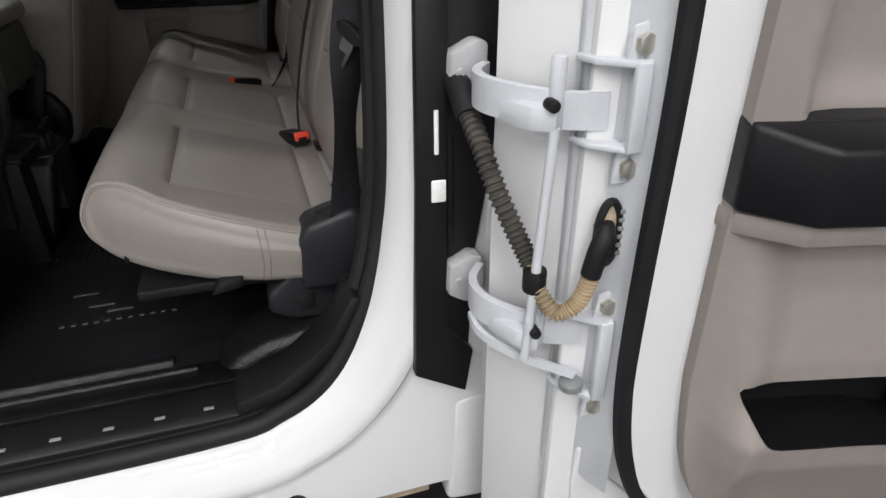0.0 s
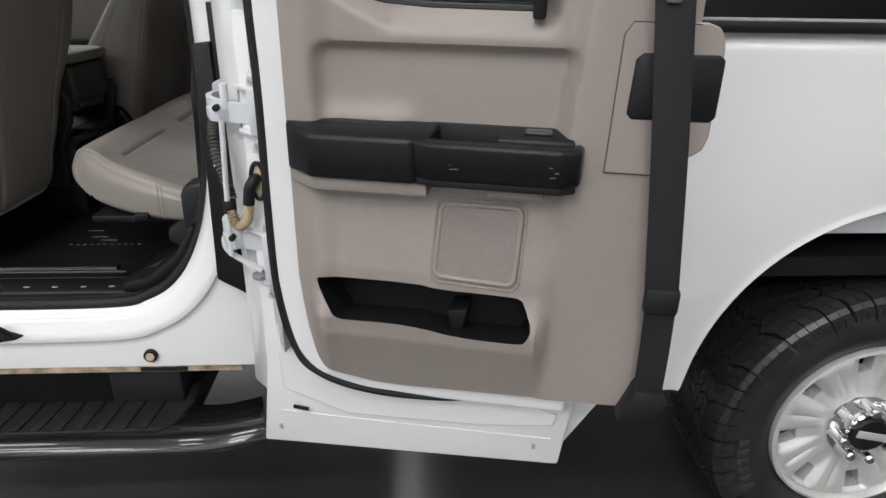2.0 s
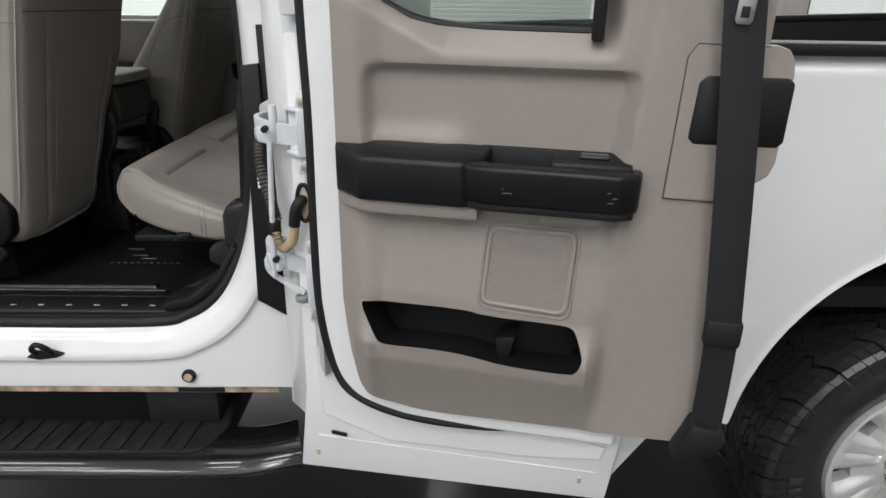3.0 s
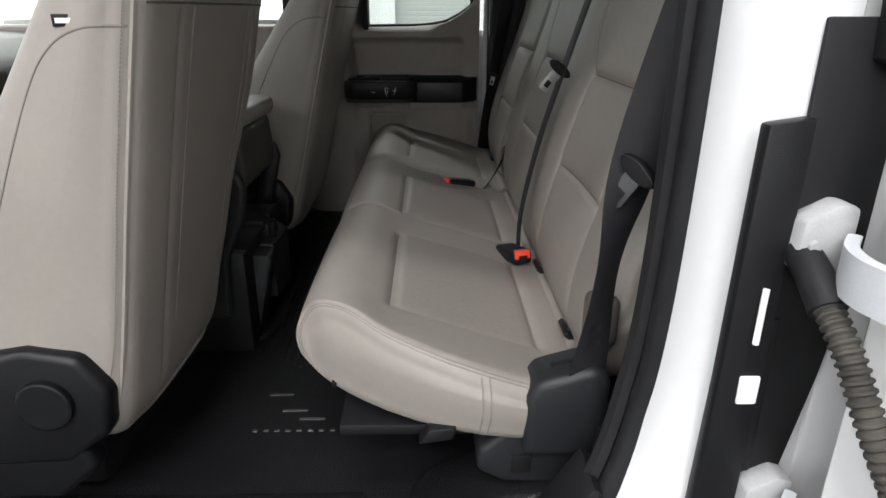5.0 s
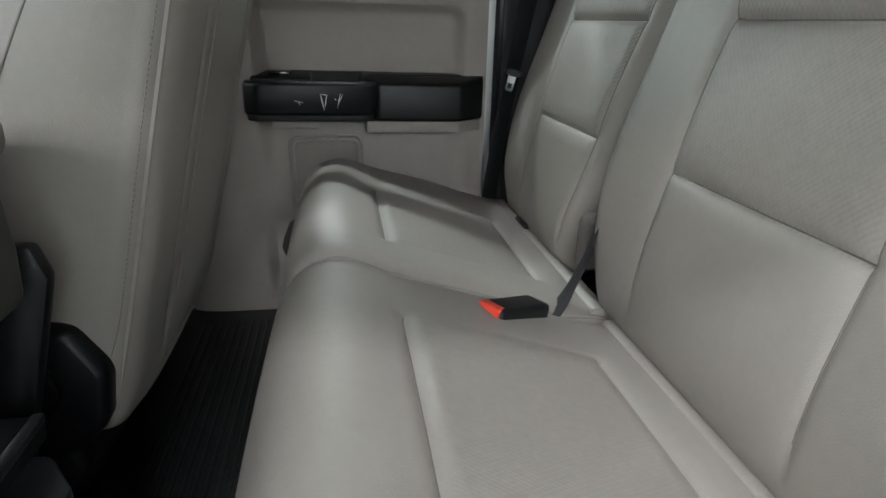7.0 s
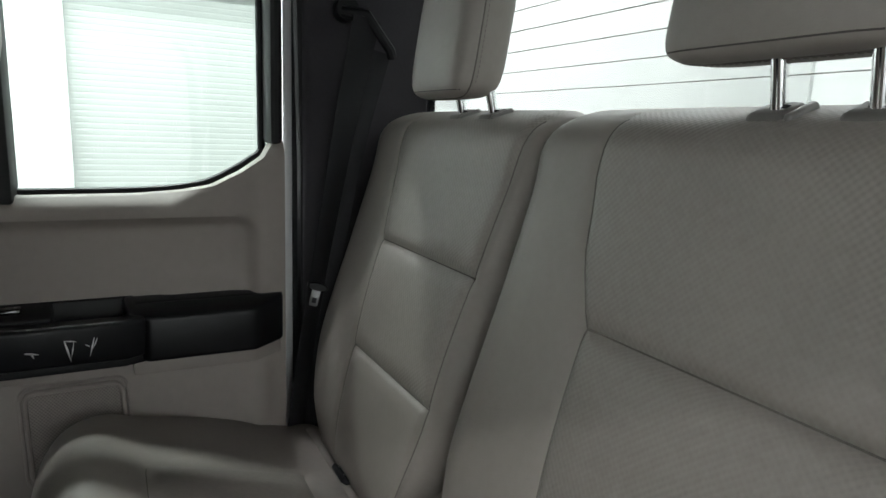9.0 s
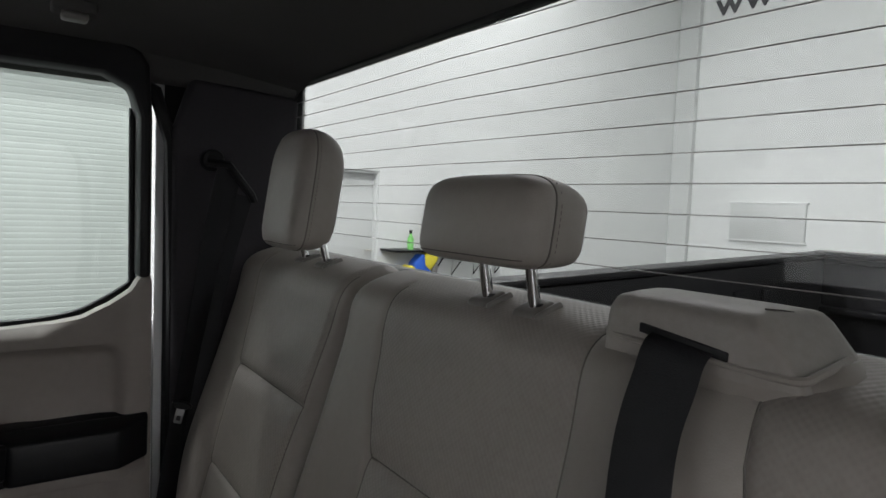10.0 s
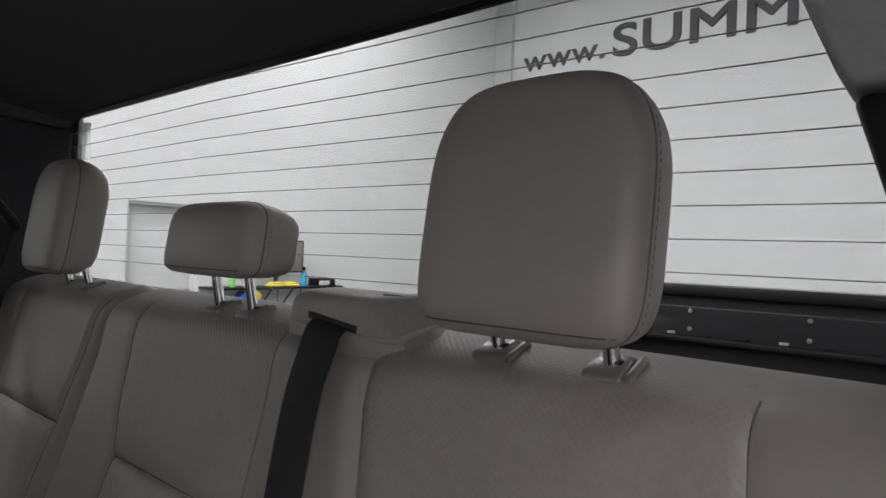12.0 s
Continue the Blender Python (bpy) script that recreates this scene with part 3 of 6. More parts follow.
part("sill_end_trim", prism([(-0.30, 0.858), (-0.23, 0.872), (-0.155, 0.93), (-0.11, 1.02), (-0.125, 1.03), (-0.17, 0.955), (-0.24, 0.9), (-0.30, 0.885)], 0.045, 0.12, "xz", 0.008), BLACK, truck)
part("seam_stain", box(-0.275, -0.165, 0.0015, 0.006, 0.671, 0.682, 0.001), RUBBER, truck, "worn dark patch on the seam")
pl = part("drain_plug", rod(-0.24, -0.008, 0.722, 0.016, 0.012, "y", 24, 0.002), RUBBER, truck, "black rubber plug with a tan centre")
part("plug_face", rod(-0.24, -0.0145, 0.722, 0.010, 0.003, "y", 20), RUST, pl)
st = part("striker", prism([(-0.605, 0.770), (-0.585, 0.785), (-0.545, 0.788), (-0.515, 0.780), (-0.535, 0.770), (-0.575, 0.764)], -0.012, 0.02, "xz", 0.003), RUBBER, truck, "black steel door striker")
part("loop", tube(spline([(-0.580, -0.008, 0.780), (-0.578, -0.024, 0.800), (-0.562, -0.030, 0.815), (-0.546, -0.024, 0.803), (-0.543, -0.008, 0.780)], 5), 0.0065, 8), RUBBER, st)
# underbody, running board
part("frame_rail", box(-1.9, 2.6, 0.42, 0.5, 0.42, 0.60, 0.01), UNDER, truck)
part("frame_cover", box(-1.9, -0.39, 0.27, 0.41, 0.33, 0.655, 0.02), UNDER, truck, "dull black frame cover under the sill")
part("floor_pan", box(-1.75, 0.3, 0.105, 1.84, 0.66, 0.80, 0.01), UNDER, truck)
part("body_mount", box(-0.385, -0.205, 0.052, 0.5, 0.44, 0.657, 0.012), COVER, truck, "grey-black body mount cover")


def running_board():
    t = thing("running_board", "glossy black tubular running board with ribbed treads", "running board", pose(0, 0, 0))
    bm = tube(spline([(-1.9, -0.055, 0.54), (-1.0, -0.055, 0.54), (-0.3, -0.055, 0.54), (-0.14, -0.052, 0.54), (-0.05, -0.045, 0.54), (0.012, -0.030, 0.54)], 6), 0.084, 24)
    for v in bm.verts:
        v.co.z = 0.54 + (v.co.z - 0.54) * 0.40 + 0.010 * smoothstep(-0.12, 0.01, v.co.x)
    part("tube", bm, GLOSS_BLACK, t, "glossy black oval tube")
    tp = part("tread", prism(soften([(-1.6, -0.100), (-0.23, -0.100), (-0.19, -0.080), (-0.165, 0.0), (-0.165, 0.022), (-1.6, 0.022)], 1), 0.566, 0.577, "xy", 0.004), RUBBER, t, "black ribbed rubber tread")
    for k in range(20):
        x = -1.145 + 0.048 * k
        part("rib", prism([(x - 0.03, -0.094), (x - 0.01, -0.094), (x, 0.012), (x - 0.02, 0.012)], 0.576, 0.581, "xy", 0.001), RUBBER, tp)
    for x in (-1.5, -0.19):
        part("bracket", prism([(-0.03, 0.52), (0.3, 0.50), (0.3, 0.58), (-0.03, 0.55)], x - 0.012, x + 0.012, "yz", 0.005), UNDER, t)


running_board()


def inside(poly, u, z):
    c = False
    for i in range(len(poly)):
        (a, b), (p, q) = poly[i - 1], poly[i]
        if (b > z) != (q > z) and u < (p - a) * (z - b) / (q - b) + a:
            c = not c
    return c


def to_edge(poly, u, z):
    best = None
    for i in range(len(poly)):
        p, q = Vector(poly[i - 1]), Vector(poly[i])
        k = max(0.0, min(1.0, (Vector((u, z)) - p).dot(q - p) / (q - p).length_squared))
        r = p + (q - p) * k
        d = (r - Vector((u, z))).length
        if best is None or d < best[0]:
            best = (d, r.x, r.y)
    return best[1], best[2]


# ---- the truck: bed and wheel ----
HUB = (1.63, 0.41)
arch = []
for k in range(0, 25):
    a = math.pi * (1 - k / 24)
    arch.append((HUB[0] + 0.585 * math.copysign(abs(math.cos(a)) ** 0.86, math.cos(a)), max(0.613, 0.52 + 0.585 * math.sin(a) ** 0.9)))
ARCH = [(1.045, 0.602)] + [(p.x, p.y) for p in spline(arch[1:-1], 3)] + [(2.215, 0.602)]


def bed_side():
    """Outer bed panel: a slightly crowned sheet with a flared wheel arch, a crease and a rolled top."""
    x0, x1, z0, z1, cx, cz = 0.36, 2.88, 0.600, 1.457, 1.63, 0.598

    def out(x, z, d):
        w = 0.005 * (1 - smoothstep(0.0, 0.014, d)) + 0.012 * (1 - smoothstep(0.02, 0.40, d))
        w += 0.012 * (1 - ((z - 1.05) / 0.45) ** 2)
        w += 0.005 * smoothstep(0.8985, 0.8885, z) * smoothstep(0.01, 0.12, d)
        w -= 0.026 * smoothstep(1.415, 1.458, z) ** 2 + 0.012 * smoothstep(0.39, 0.36, x)
        return -0.006 - w
    bm = bmesh.new()
    rows = []
    near = [0.0, 0.004, 0.010, 0.018, 0.028, 0.040, 0.055]
    fine = []
    for a, b in zip(ARCH, ARCH[1:]):
        n = max(1, int((Vector(b) - Vector(a)).length / 0.012))
        fine += [(a[0] + (b[0] - a[0]) * k / n, a[1] + (b[1] - a[1]) * k / n) for k in range(n)]
    fine.append(ARCH[-1])
    for x, z in fine:
        dx, dz = x - cx, z - cz
        reach = min([(x1 - cx) / dx if dx > 1e-6 else 99, (x0 - cx) / dx if dx < -1e-6 else 99, (z1 - cz) / dz if dz > 1e-6 else 99])
        ln = math.hypot(dx, dz)
        far = reach * ln
        ds = near + [0.055 + (far - ln - 0.055) * k / 44 for k in range(1, 45)]
        if dz > 0.02:
            mid = (0.8935 - cz) / dz * ln - ln
            i = min(range(8, 49), key=lambda n: abs(ds[n] - mid))
            gap = 0.005 / dz * ln
            if ds[i - 2] < mid - gap and mid + gap < ds[i + 2]:
                ds[i - 1:i + 2] = [mid - gap, mid, mid + gap]
        row = []
        for d in ds:
            px, pz = cx + dx * (ln + d) / ln, cz + dz * (ln + d) / ln
            row.append(bm.verts.new((px, out(px, pz, d), pz)))
        rows.append(row)
    for a, b in zip(rows, rows[1:]):
        for k in range(len(a) - 1):
            bm.faces.new((a[k], b[k], b[k + 1], a[k + 1]))
    rim = [e for e in bm.edges if len(e.link_faces) == 1]
    ex = bmesh.ops.extrude_edge_only(bm, edges=rim)
    for v in ex["geom"]:
        if isinstance(v, bmesh.types.BMVert):
            v.co.y += 0.03
    bmesh.ops.recalc_face_normals(bm, faces=bm.faces)
    return bm


part("bed_side", bed_side(), PAINT, truck, "glossy white bed side with a flared wheel arch")
part("far_bed_side", prism([(0.36, 0.62), (2.88, 0.62), (2.88, 1.523), (0.36, 1.437)], 1.90, 1.93, "xz", 0.006), PAINT, truck)
part("rail_cap", box(0.34, 2.90, -0.014, 0.09, 1.457, 1.482, 0.006), BLACK, truck, "black plastic bed rail cap")
part("rail_cap", prism([(0.34, 1.438), (2.90, 1.525), (2.90, 1.550), (0.34, 1.463)], 1.83, 1.934, "xz", 0.006), BLACK, truck, "black plastic bed rail cap")
def wheel_house():
    bm = bmesh.new()
    rows = []
    for x, z in arch:
        p = Vector((HUB[0] + (x - HUB[0]) * 1.035, 0.50 + (z - 0.50) * 1.035))
        rows.append([bm.verts.new((p.x, y, p.y)) for y in (0.012, 0.10, 0.25, 0.42)])
    for a, b in zip(rows, rows[1:]):
        for k in range(3):
            bm.faces.new((a[k], b[k], b[k + 1], a[k + 1]))
    bmesh.ops.solidify(bm, geom=bm.faces, thickness=0.006)
    return merge(bm, box(1.0, 2.3, 0.425, 0.44, 0.45, 1.2, 0.0))


part("wheel_house", wheel_house(), UNDER, truck, "black wheel arch liner")
part("inner_fender", box(1.28, 1.98, 0.045, 0.060, 1.0, 1.12, 0.002), PAINT_DULL, truck, "white painted inner fender")
part("suspension_bracket", box(1.30, 1.42, 0.30, 0.42, 0.62, 0.84, 0.02), RUST, truck, "rusty steel bracket")
tg = part("tailgate", merge(box(2.83, 2.88, 0.03, 1.89, 0.75, 1.50, 0.01), box(2.80, 2.89, 0.03, 1.89, 1.50, 1.553, 0.012), box(2.79, 2.835, 0.03, 1.89, 1.27, 1.30, 0.008)), LINER, truck)
part("tailgate_cap", box(2.812, 2.892, 0.03, 1.89, 1.553, 1.560, 0.003), STUD, tg, "worn grey top edge")
for y in (1.32, 0.80, 0.30):
    for z in (1.425, 1.335):
        part("bolt", rod(2.826, y, z, 0.011, 0.012, "x", 10, 0.002), STEEL, tg)
for k in range(9):
    part("rib", box(2.815, 2.835, 0.2 + 0.17 * k, 0.24 + 0.17 * k, 1.302, 1.316, 0.003), STUD if k % 3 == 1 else LINER, tg)
part("bed_floor", box(0.36, 2.82, 0.021, 1.899, 0.90, 0.95, 0.0), LINER, truck)
part("bed_liner_far", prism([(0.40, 0.951), (2.82, 0.951), (2.82, 1.518), (0.40, 1.434)], 1.84, 1.898, "xz", 0.01), LINER, truck)
part("bed_liner_front", box(0.36, 0.40, 0.03, 1.89, 0.951, 1.44, 0.01), LINER, truck)
for k in range(9):
    part("liner_rib", box(0.5 + 0.22 * k, 0.58 + 0.22 * k, 1.825, 1.841, 1.0, 1.40, 0.008), LINER, truck)


def wheel(parent):
    w = new("wheel")
    w.parent = parent
    w.empty_display_size = 0.05
    w["label"] = "silver cast alloy wheel with an off-road tyre"
    w.matrix_basis = pose(1.612, -0.004, 0.433, 0, 12, 0) @ Matrix.Diagonal((1.032, 1.09, 1.032, 1))
    # y runs inwards from the outer face
    tyre = part("tyre", lathe([(0.245, 0.035), (0.262, 0.018), (0.30, 0.004), (0.34, 0.0), (0.375, 0.006), (0.396, 0.022), (0.400, 0.05), (0.401, 0.135),
                               (0.400, 0.22), (0.396, 0.25), (0.36, 0.27), (0.30, 0.27), (0.25, 0.24)], 96), TYRE, w, "black all-terrain tyre")
    # tread blocks
    bm = bmesh.new()
    rnd = random.Random(4)

    def block(a0, a1, y0, y1, skew, r0=0.400, r1=0.421, drop=0.0, drop_in=0.0):
        vs = []
        for r in (r0, r1):
            for a, y in ((a0, y0), (a1, y0), (a1 + skew, y1), (a0 + skew, y1)):
                rr = r - (drop if y == y0 else drop_in)
                vs.append(bm.verts.new((rr * math.cos(a), y, rr * math.sin(a))))
        for f in ((0, 1, 2, 3), (7, 6, 5, 4), (0, 4, 5, 1), (1, 5, 6, 2), (2, 6, 7, 3), (3, 7, 4, 0)):
            bm.faces.new([vs[i] for i in f])
    n = 46
    st = 2 * math.pi / n
    for k in range(n):
        a = st * (k + 0.10 * rnd.random())
        long = k % 2
        # rounded shoulder lugs cut by a sipe, running down the side wall as flat ribs
        for f0, f1 in ((0.0, 0.44), (0.465, 0.90)):
            block(a + st * f0, a + st * f1, 0.030, 0.062 - 0.006 * long, 0.05, drop=0.003)
            block(a + st * f0 - 0.012, a + st * f1 - 0.012, 0.010, 0.0295, 0.012, drop=0.010, drop_in=0.003)
            block(a + st * f0 - 0.018, a + st * f1 - 0.018, 0.000, 0.012, 0.006, 0.386, 0.409, 0.014, 0.001)
        block(a - 0.020, a + st * 0.86 - 0.020, -0.0022, 0.010, 0.002, 0.352 + 0.012 * long, 0.392, 0.002)
        block(a + st * 0.10 - 0.020, a + st * 0.34 - 0.020, -0.0042, 0.010, 0.002, 0.362 + 0.012 * long, 0.388, 0.002)
        block(a + st * 0.50 - 0.020, a + st * 0.66 - 0.020, -0.0036, 0.010, 0.002, 0.368, 0.390, 0.002)
        # closely set zigzag rows, each block cut by a sipe
        for f, y0, y1, sk, wd in ((0.45, 0.0655, 0.107, -0.09, 0.88), (0.10, 0.1105, 0.160, 0.08, 0.90), (0.55, 0.1635, 0.205, -0.09, 0.88)):
            ym = (y0 + y1) / 2 + 0.006 * (rnd.random() - 0.5)
            block(a + st * f, a + st * (f + wd), y0, ym - 0.0008, sk * 0.5)
            block(a + st * (f + 0.12) + sk * 0.5, a + st * (f + 0.12 + wd * 0.52) + sk * 0.5, ym + 0.0008, y1, -sk * 0.5)
            block(a + st * (f + 0.16 + wd * 0.52) + sk * 0.5, a + st * (f + 0.12 + wd) + sk * 0.5, ym + 0.0008, y1, -sk * 0.35)
        block(a, a + st * 0.86, 0.210, 0.262, 0.05)
    bmesh.ops.recalc_face_normals(bm, faces=bm.faces)
    tagged(part("tread", bm, TYRE, tyre, "", False), kind="stuff")
    # plain bars where the side wall is lettered
    for k in range(6):
        a = math.radians(196 + 5.2 * k)
        b = box(-0.011, 0.011, -0.0025, 0.002, -0.016, 0.016, 0.001)
        bmesh.ops.transform(b, verts=b.verts, matrix=Matrix.Rotation(-a - math.pi / 2, 4, "Y"))
        bmesh.ops.translate(b, verts=b.verts, vec=(0.335 * math.cos(a), 0.0, 0.335 * math.sin(a)))
        part("raised_bar", b, mat("tyre_letter", (0.022, 0.022, 0.022), 0.6) if k == 0 else bpy.data.materials["tyre_letter"], tyre)
    rim = part("rim", lathe([(0.252, 0.026), (0.250, 0.012), (0.243, 0.010), (0.237, 0.020), (0.232, 0.034), (0.228, 0.06), (0.222, 0.20), (0.215, 0.205)], 72), ALLOY, w, "silver cast alloy rim")
    # added dark disc that gives the wheel's openings their shade
    part("dark_backing", lathe([(0.0, 0.085), (0.218, 0.085), (0.218, 0.12), (0.0, 0.12)], 48), UNDER, w, "dark backing disc added behind the wheel face")
    # one eighth of the wheel face: a broad spoke with a sunk groove, and a window beside the rim
    na, radii = 24, [0.092, 0.105, 0.118, 0.132, 0.146, 0.158, 0.168, 0.180, 0.192, 0.204, 0.213, 0.220, 0.228, 0.235]
    for k in range(8):
        bm = bmesh.new()
        g = []
        for i in range(na + 1):
            q = i / na - 0.5
            a = 2 * math.pi * (k + i / na) / 8
            row = []
            for r in radii:
                y = 0.022 + 0.014 * (1 - ramp(0.10, 0.20, r)) + 0.008 * ramp(0.225, 0.235, r)
                y += 0.016 * ramp(0.26, 0.14, abs(q)) * ramp(0.105, 0.165, r) * (1 - ramp(0.218, 0.226, r))
                y += 0.006 * ramp(0.44, 0.50, abs(q)) * ramp(0.12, 0.15, r) * (1 - ramp(0.20, 0.225, r))
                row.append(bm.verts.new((r * math.cos(a), y, r * math.sin(a))))
            g.append(row)
        for i in range(na):
            q = (i + 0.5) / na - 0.5
            for j in range(len(radii) - 1):
                r = (radii[j] + radii[j + 1]) / 2
                if 0.166 < r < 0.221 and abs(q) < 0.11 + 0.03 * (r - 0.166) / 0.055:
                    continue
                bm.faces.new((g[i][j], g[i + 1][j], g[i + 1][j + 1], g[i][j + 1]))
        rimedge = [e for e in bm.edges if len(e.link_faces) == 1]
        ex = bmesh.ops.extrude_edge_only(bm, edges=rimedge)
        for v in ex["geom"]:
            if isinstance(v, bmesh.types.BMVert):
                v.co.y += 0.03
        bmesh.ops.recalc_face_normals(bm, faces=bm.faces)
        part("spoke", bm, ALLOY, rim)
    hub = part("hub", lathe([(0.0, 0.0), (0.05, 0.0), (0.056, 0.006), (0.058, 0.02), (0.092, 0.03), (0.098, 0.04), (0.098, 0.08)], 48), CHROME, w, "chrome hub with lug nuts")
    part("hub_cap", lathe([(0.0, -0.010), (0.046, -0.009), (0.052, -0.004), (0.054, 0.006)], 40), BLACK, hub, "black centre cap with a plain badge")
    bd = box(-0.042, 0.042, -0.0125, -0.008, -0.011, 0.011, 0.002)
    part("badge", bd, ALLOY, hub)
    for k in range(8):
        a = 2 * math.pi * (k + 0.5) / 8
        nut = lathe([(0.0, -0.026), (0.010, -0.025), (0.0145, -0.018), (0.0150, 0.0), (0.0165, 0.03)], 14)
        bmesh.ops.translate(nut, verts=nut.verts, vec=(0.076 * math.cos(a), 0.006, 0.076 * math.sin(a)))
        part("lug_nut", nut, CHROME, hub)


wheel(truck)

# ---- the cab: inside shell ----
part("cab_floor", box(-1.75, 0.2, 0.14, 1.86, 0.80, 0.815, 0.0), UNDER, truck)
part("roof", box(-1.7, 0.28, 0.10, 1.84, 1.965, 2.03, 0.03, 3), PAINT, truck)
part("rear_wall", box(0.15, 0.19, 0.06, 1.88, 0.80, 1.585, 0.01), BLACK_SOFT, truck)
part("roof_rail", box(-1.7, 0.1, 0.03, 0.12, 1.90, 2.0, 0.02), PAINT, truck)
part("roof_rail", box(-1.7, 0.1, 1.80, 1.90, 1.92, 2.0, 0.02), PAINT, truck)
part("far_sill", box(-1.75, 0.1, 1.76, 1.92, 0.68, 0.85, 0.01), PAINT, truck)
part("far_pillar", box(-0.07, 0.2, 1.80, 1.92, 0.8, 1.95, 0.01), PAINT, truck)
# unseen block; its height sets how much light enters from the front
part("unseen_front_wall", box(-1.95, -1.70, 0.05, 1.88, 0.7, 1.28, 0.03), BLACK, truck)
part("dashboard", prism([(-1.72, 0.95), (-1.40, 1.0), (-1.33, 1.22), (-1.36, 1.38), (-1.46, 1.43), (-1.72, 1.44)], 0.14, 1.76, "xz", 0.03, 4), BLACK_SOFT, truck, "black moulded dashboard")
HL = bmesh.new()
g = []
for i in range(13):
    row = []
    for j in range(25):
        x = -1.65 + 1.80 * i / 12
        y = 0.13 + 1.66 * j / 24
        e = min(y - 0.13, 1.79 - y) / 0.16
        z = 1.945 - 0.06 * (1 - min(1, e)) ** 2 - 0.022 * smoothstep(-0.1, 0.15, x)
        row.append(HL.verts.new((x, y, z)))
    g.append(row)
for i in range(12):
    for j in range(24):
        HL.faces.new((g[i][j], g[i + 1][j], g[i + 1][j + 1], g[i][j + 1]))
bmesh.ops.recalc_face_normals(HL, faces=HL.faces)
part("headliner", HL, HEADLINER, truck, "cloth headliner, darkened to carry the cab's shade")

hook = thing("coat_hook", "small grey plastic coat hook on the headliner", "hook", pose(-0.263, 1.522, 1.940))
part("base", box(-0.028, 0.028, -0.022, 0.022, -0.010, 0.008, 0.005, 3), HEADLINER, hook)
part("hook", box(-0.017, 0.017, -0.016, 0.012, -0.020, -0.008, 0.005, 3), GUIDE, hook, "light grey hook")

# far pillar trim between door and rear window
part("pillar_trim", prism([(-0.05, 0.86), (0.14, 0.86), (0.14, 1.60), (0.150, 1.89), (-0.06, 1.905), (-0.093, 1.80), (-0.090, 1.5), (-0.09, 0.86)], 1.715, 1.745, "xz", 0.012, 3), PILLAR_CLOTH, truck, "dark charcoal pillar trim")
part("far_opening_seal", tube([(-0.082, 1.735, 0.9), (-0.083, 1.735, 1.5), (-0.09, 1.735, 1.78), (-0.12, 1.73, 1.87), (-0.2, 1.72, 1.905), (-0.7, 1.72, 1.91)], 0.013, 8), RUBBER, truck)
part("far_white_edge", box(-0.112, -0.0962, 1.766, 1.776, 0.97, 1.90, 0.002), PAINT, truck)
part("far_jamb", box(-0.096, -0.05, 1.766, 1.798, 0.85, 1.94, 0.004), RUBBER, truck)
part("far_roof_trim", prism([(1.69, 1.955), (1.72, 1.895), (1.74, 1.885), (1.80, 1.90), (1.80, 1.96)], -1.65, 0.145, "yz", 0.008, 3), HEADLINER, truck)
# near pillar trim
part("near_pillar_trim", prism([(-0.012, 0.88), (0.12, 0.88), (0.145, 1.6), (0.145, 1.89), (-0.012, 1.9), (-0.015, 1.6)], 0.095, 0.13, "xz", 0.012, 3), PILLAR_CLOTH, truck, "dark charcoal pillar trim")
part("near_upper_trim", prism([(0.12, 1.768), (0.349, 1.768), (0.367, 1.812), (0.414, 1.93), (0.12, 1.93)], 0.062, 0.145, "yz", 0.010, 4), PILLAR_LIGHT, truck, "light grey cloth pillar trim")
part("near_lower_trim", prism([(0.12, 1.56), (0.30, 1.56), (0.326, 1.70), (0.346, 1.765), (0.12, 1.765)], 0.070, 0.145, "yz", 0.008, 3), BLACK, truck)

# rear window
rw = thing("rear_window", "heated rear cab window with thin dark heater lines", "window", pose(0, 0, 0), kind="structure")
part("frame", merge(box(0.148, 0.172, 0.10, 1.80, 1.919, 1.945, 0.004), box(0.146, 0.172, 0.10, 1.80, 1.545, 1.583, 0.004),
                    box(0.148, 0.172, 0.10, 0.20, 1.588, 1.919, 0.004), box(0.148, 0.172, 1.752, 1.80, 1.588, 1.919, 0.004)), RUBBER, rw)
for sy, y in ((1, 0.2), (-1, 1.752)):
    part("corner", prism([(y, 1.919), (y + sy * 0.035, 1.919), (y + sy * 0.016, 1.914), (y + sy * 0.005, 1.902), (y, 1.882)], 0.150, 0.165, "yz"), RUBBER, rw, "", False)
part("pane", box(0.158, 0.162, 0.2, 1.752, 1.580, 1.919, 0), GLASS_REAR, rw, "clear tinted pane", False)
for k in range(11):
    zh = 1.630 + 0.0265 * k
    fan = [(y, 1.665 + (zh - 1.665) * (1 + 0.085 * ramp(0.4, 1.2, y))) for y in (0.2, 0.4, 0.8, 1.2, 1.752)]
    part("heater_line", prism([(y, z - 0.0004) for y, z in fan] + [(y, z + 0.0004) for y, z in fan[::-1]], 0.1555, 0.1572, "yz"), TRACE, rw, "", False)


# ---- the rear doors ----
def col(table, u):
    us = [a for a, _ in table]
    return float(np.interp(u, us, [b for _, b in table]))


ZBOT = [(0.118, 1.055), (0.120, 1.02), (0.130, 0.95), (0.145, 0.90), (0.165, 0.872), (0.2, 0.853), (0.26, 0.843), (0.32, 0.842), (0.5, 0.853), (0.74, 0.868)]
ZTOP = [(0.118, 1.60), (0.140, 1.580), (0.152, 1.565), (0.19, 1.540), (0.235, 1.519), (0.28, 1.510), (0.35, 1.505), (0.512, 1.503), (0.522, 1.515), (0.530, 1.62), (0.74, 1.62)]


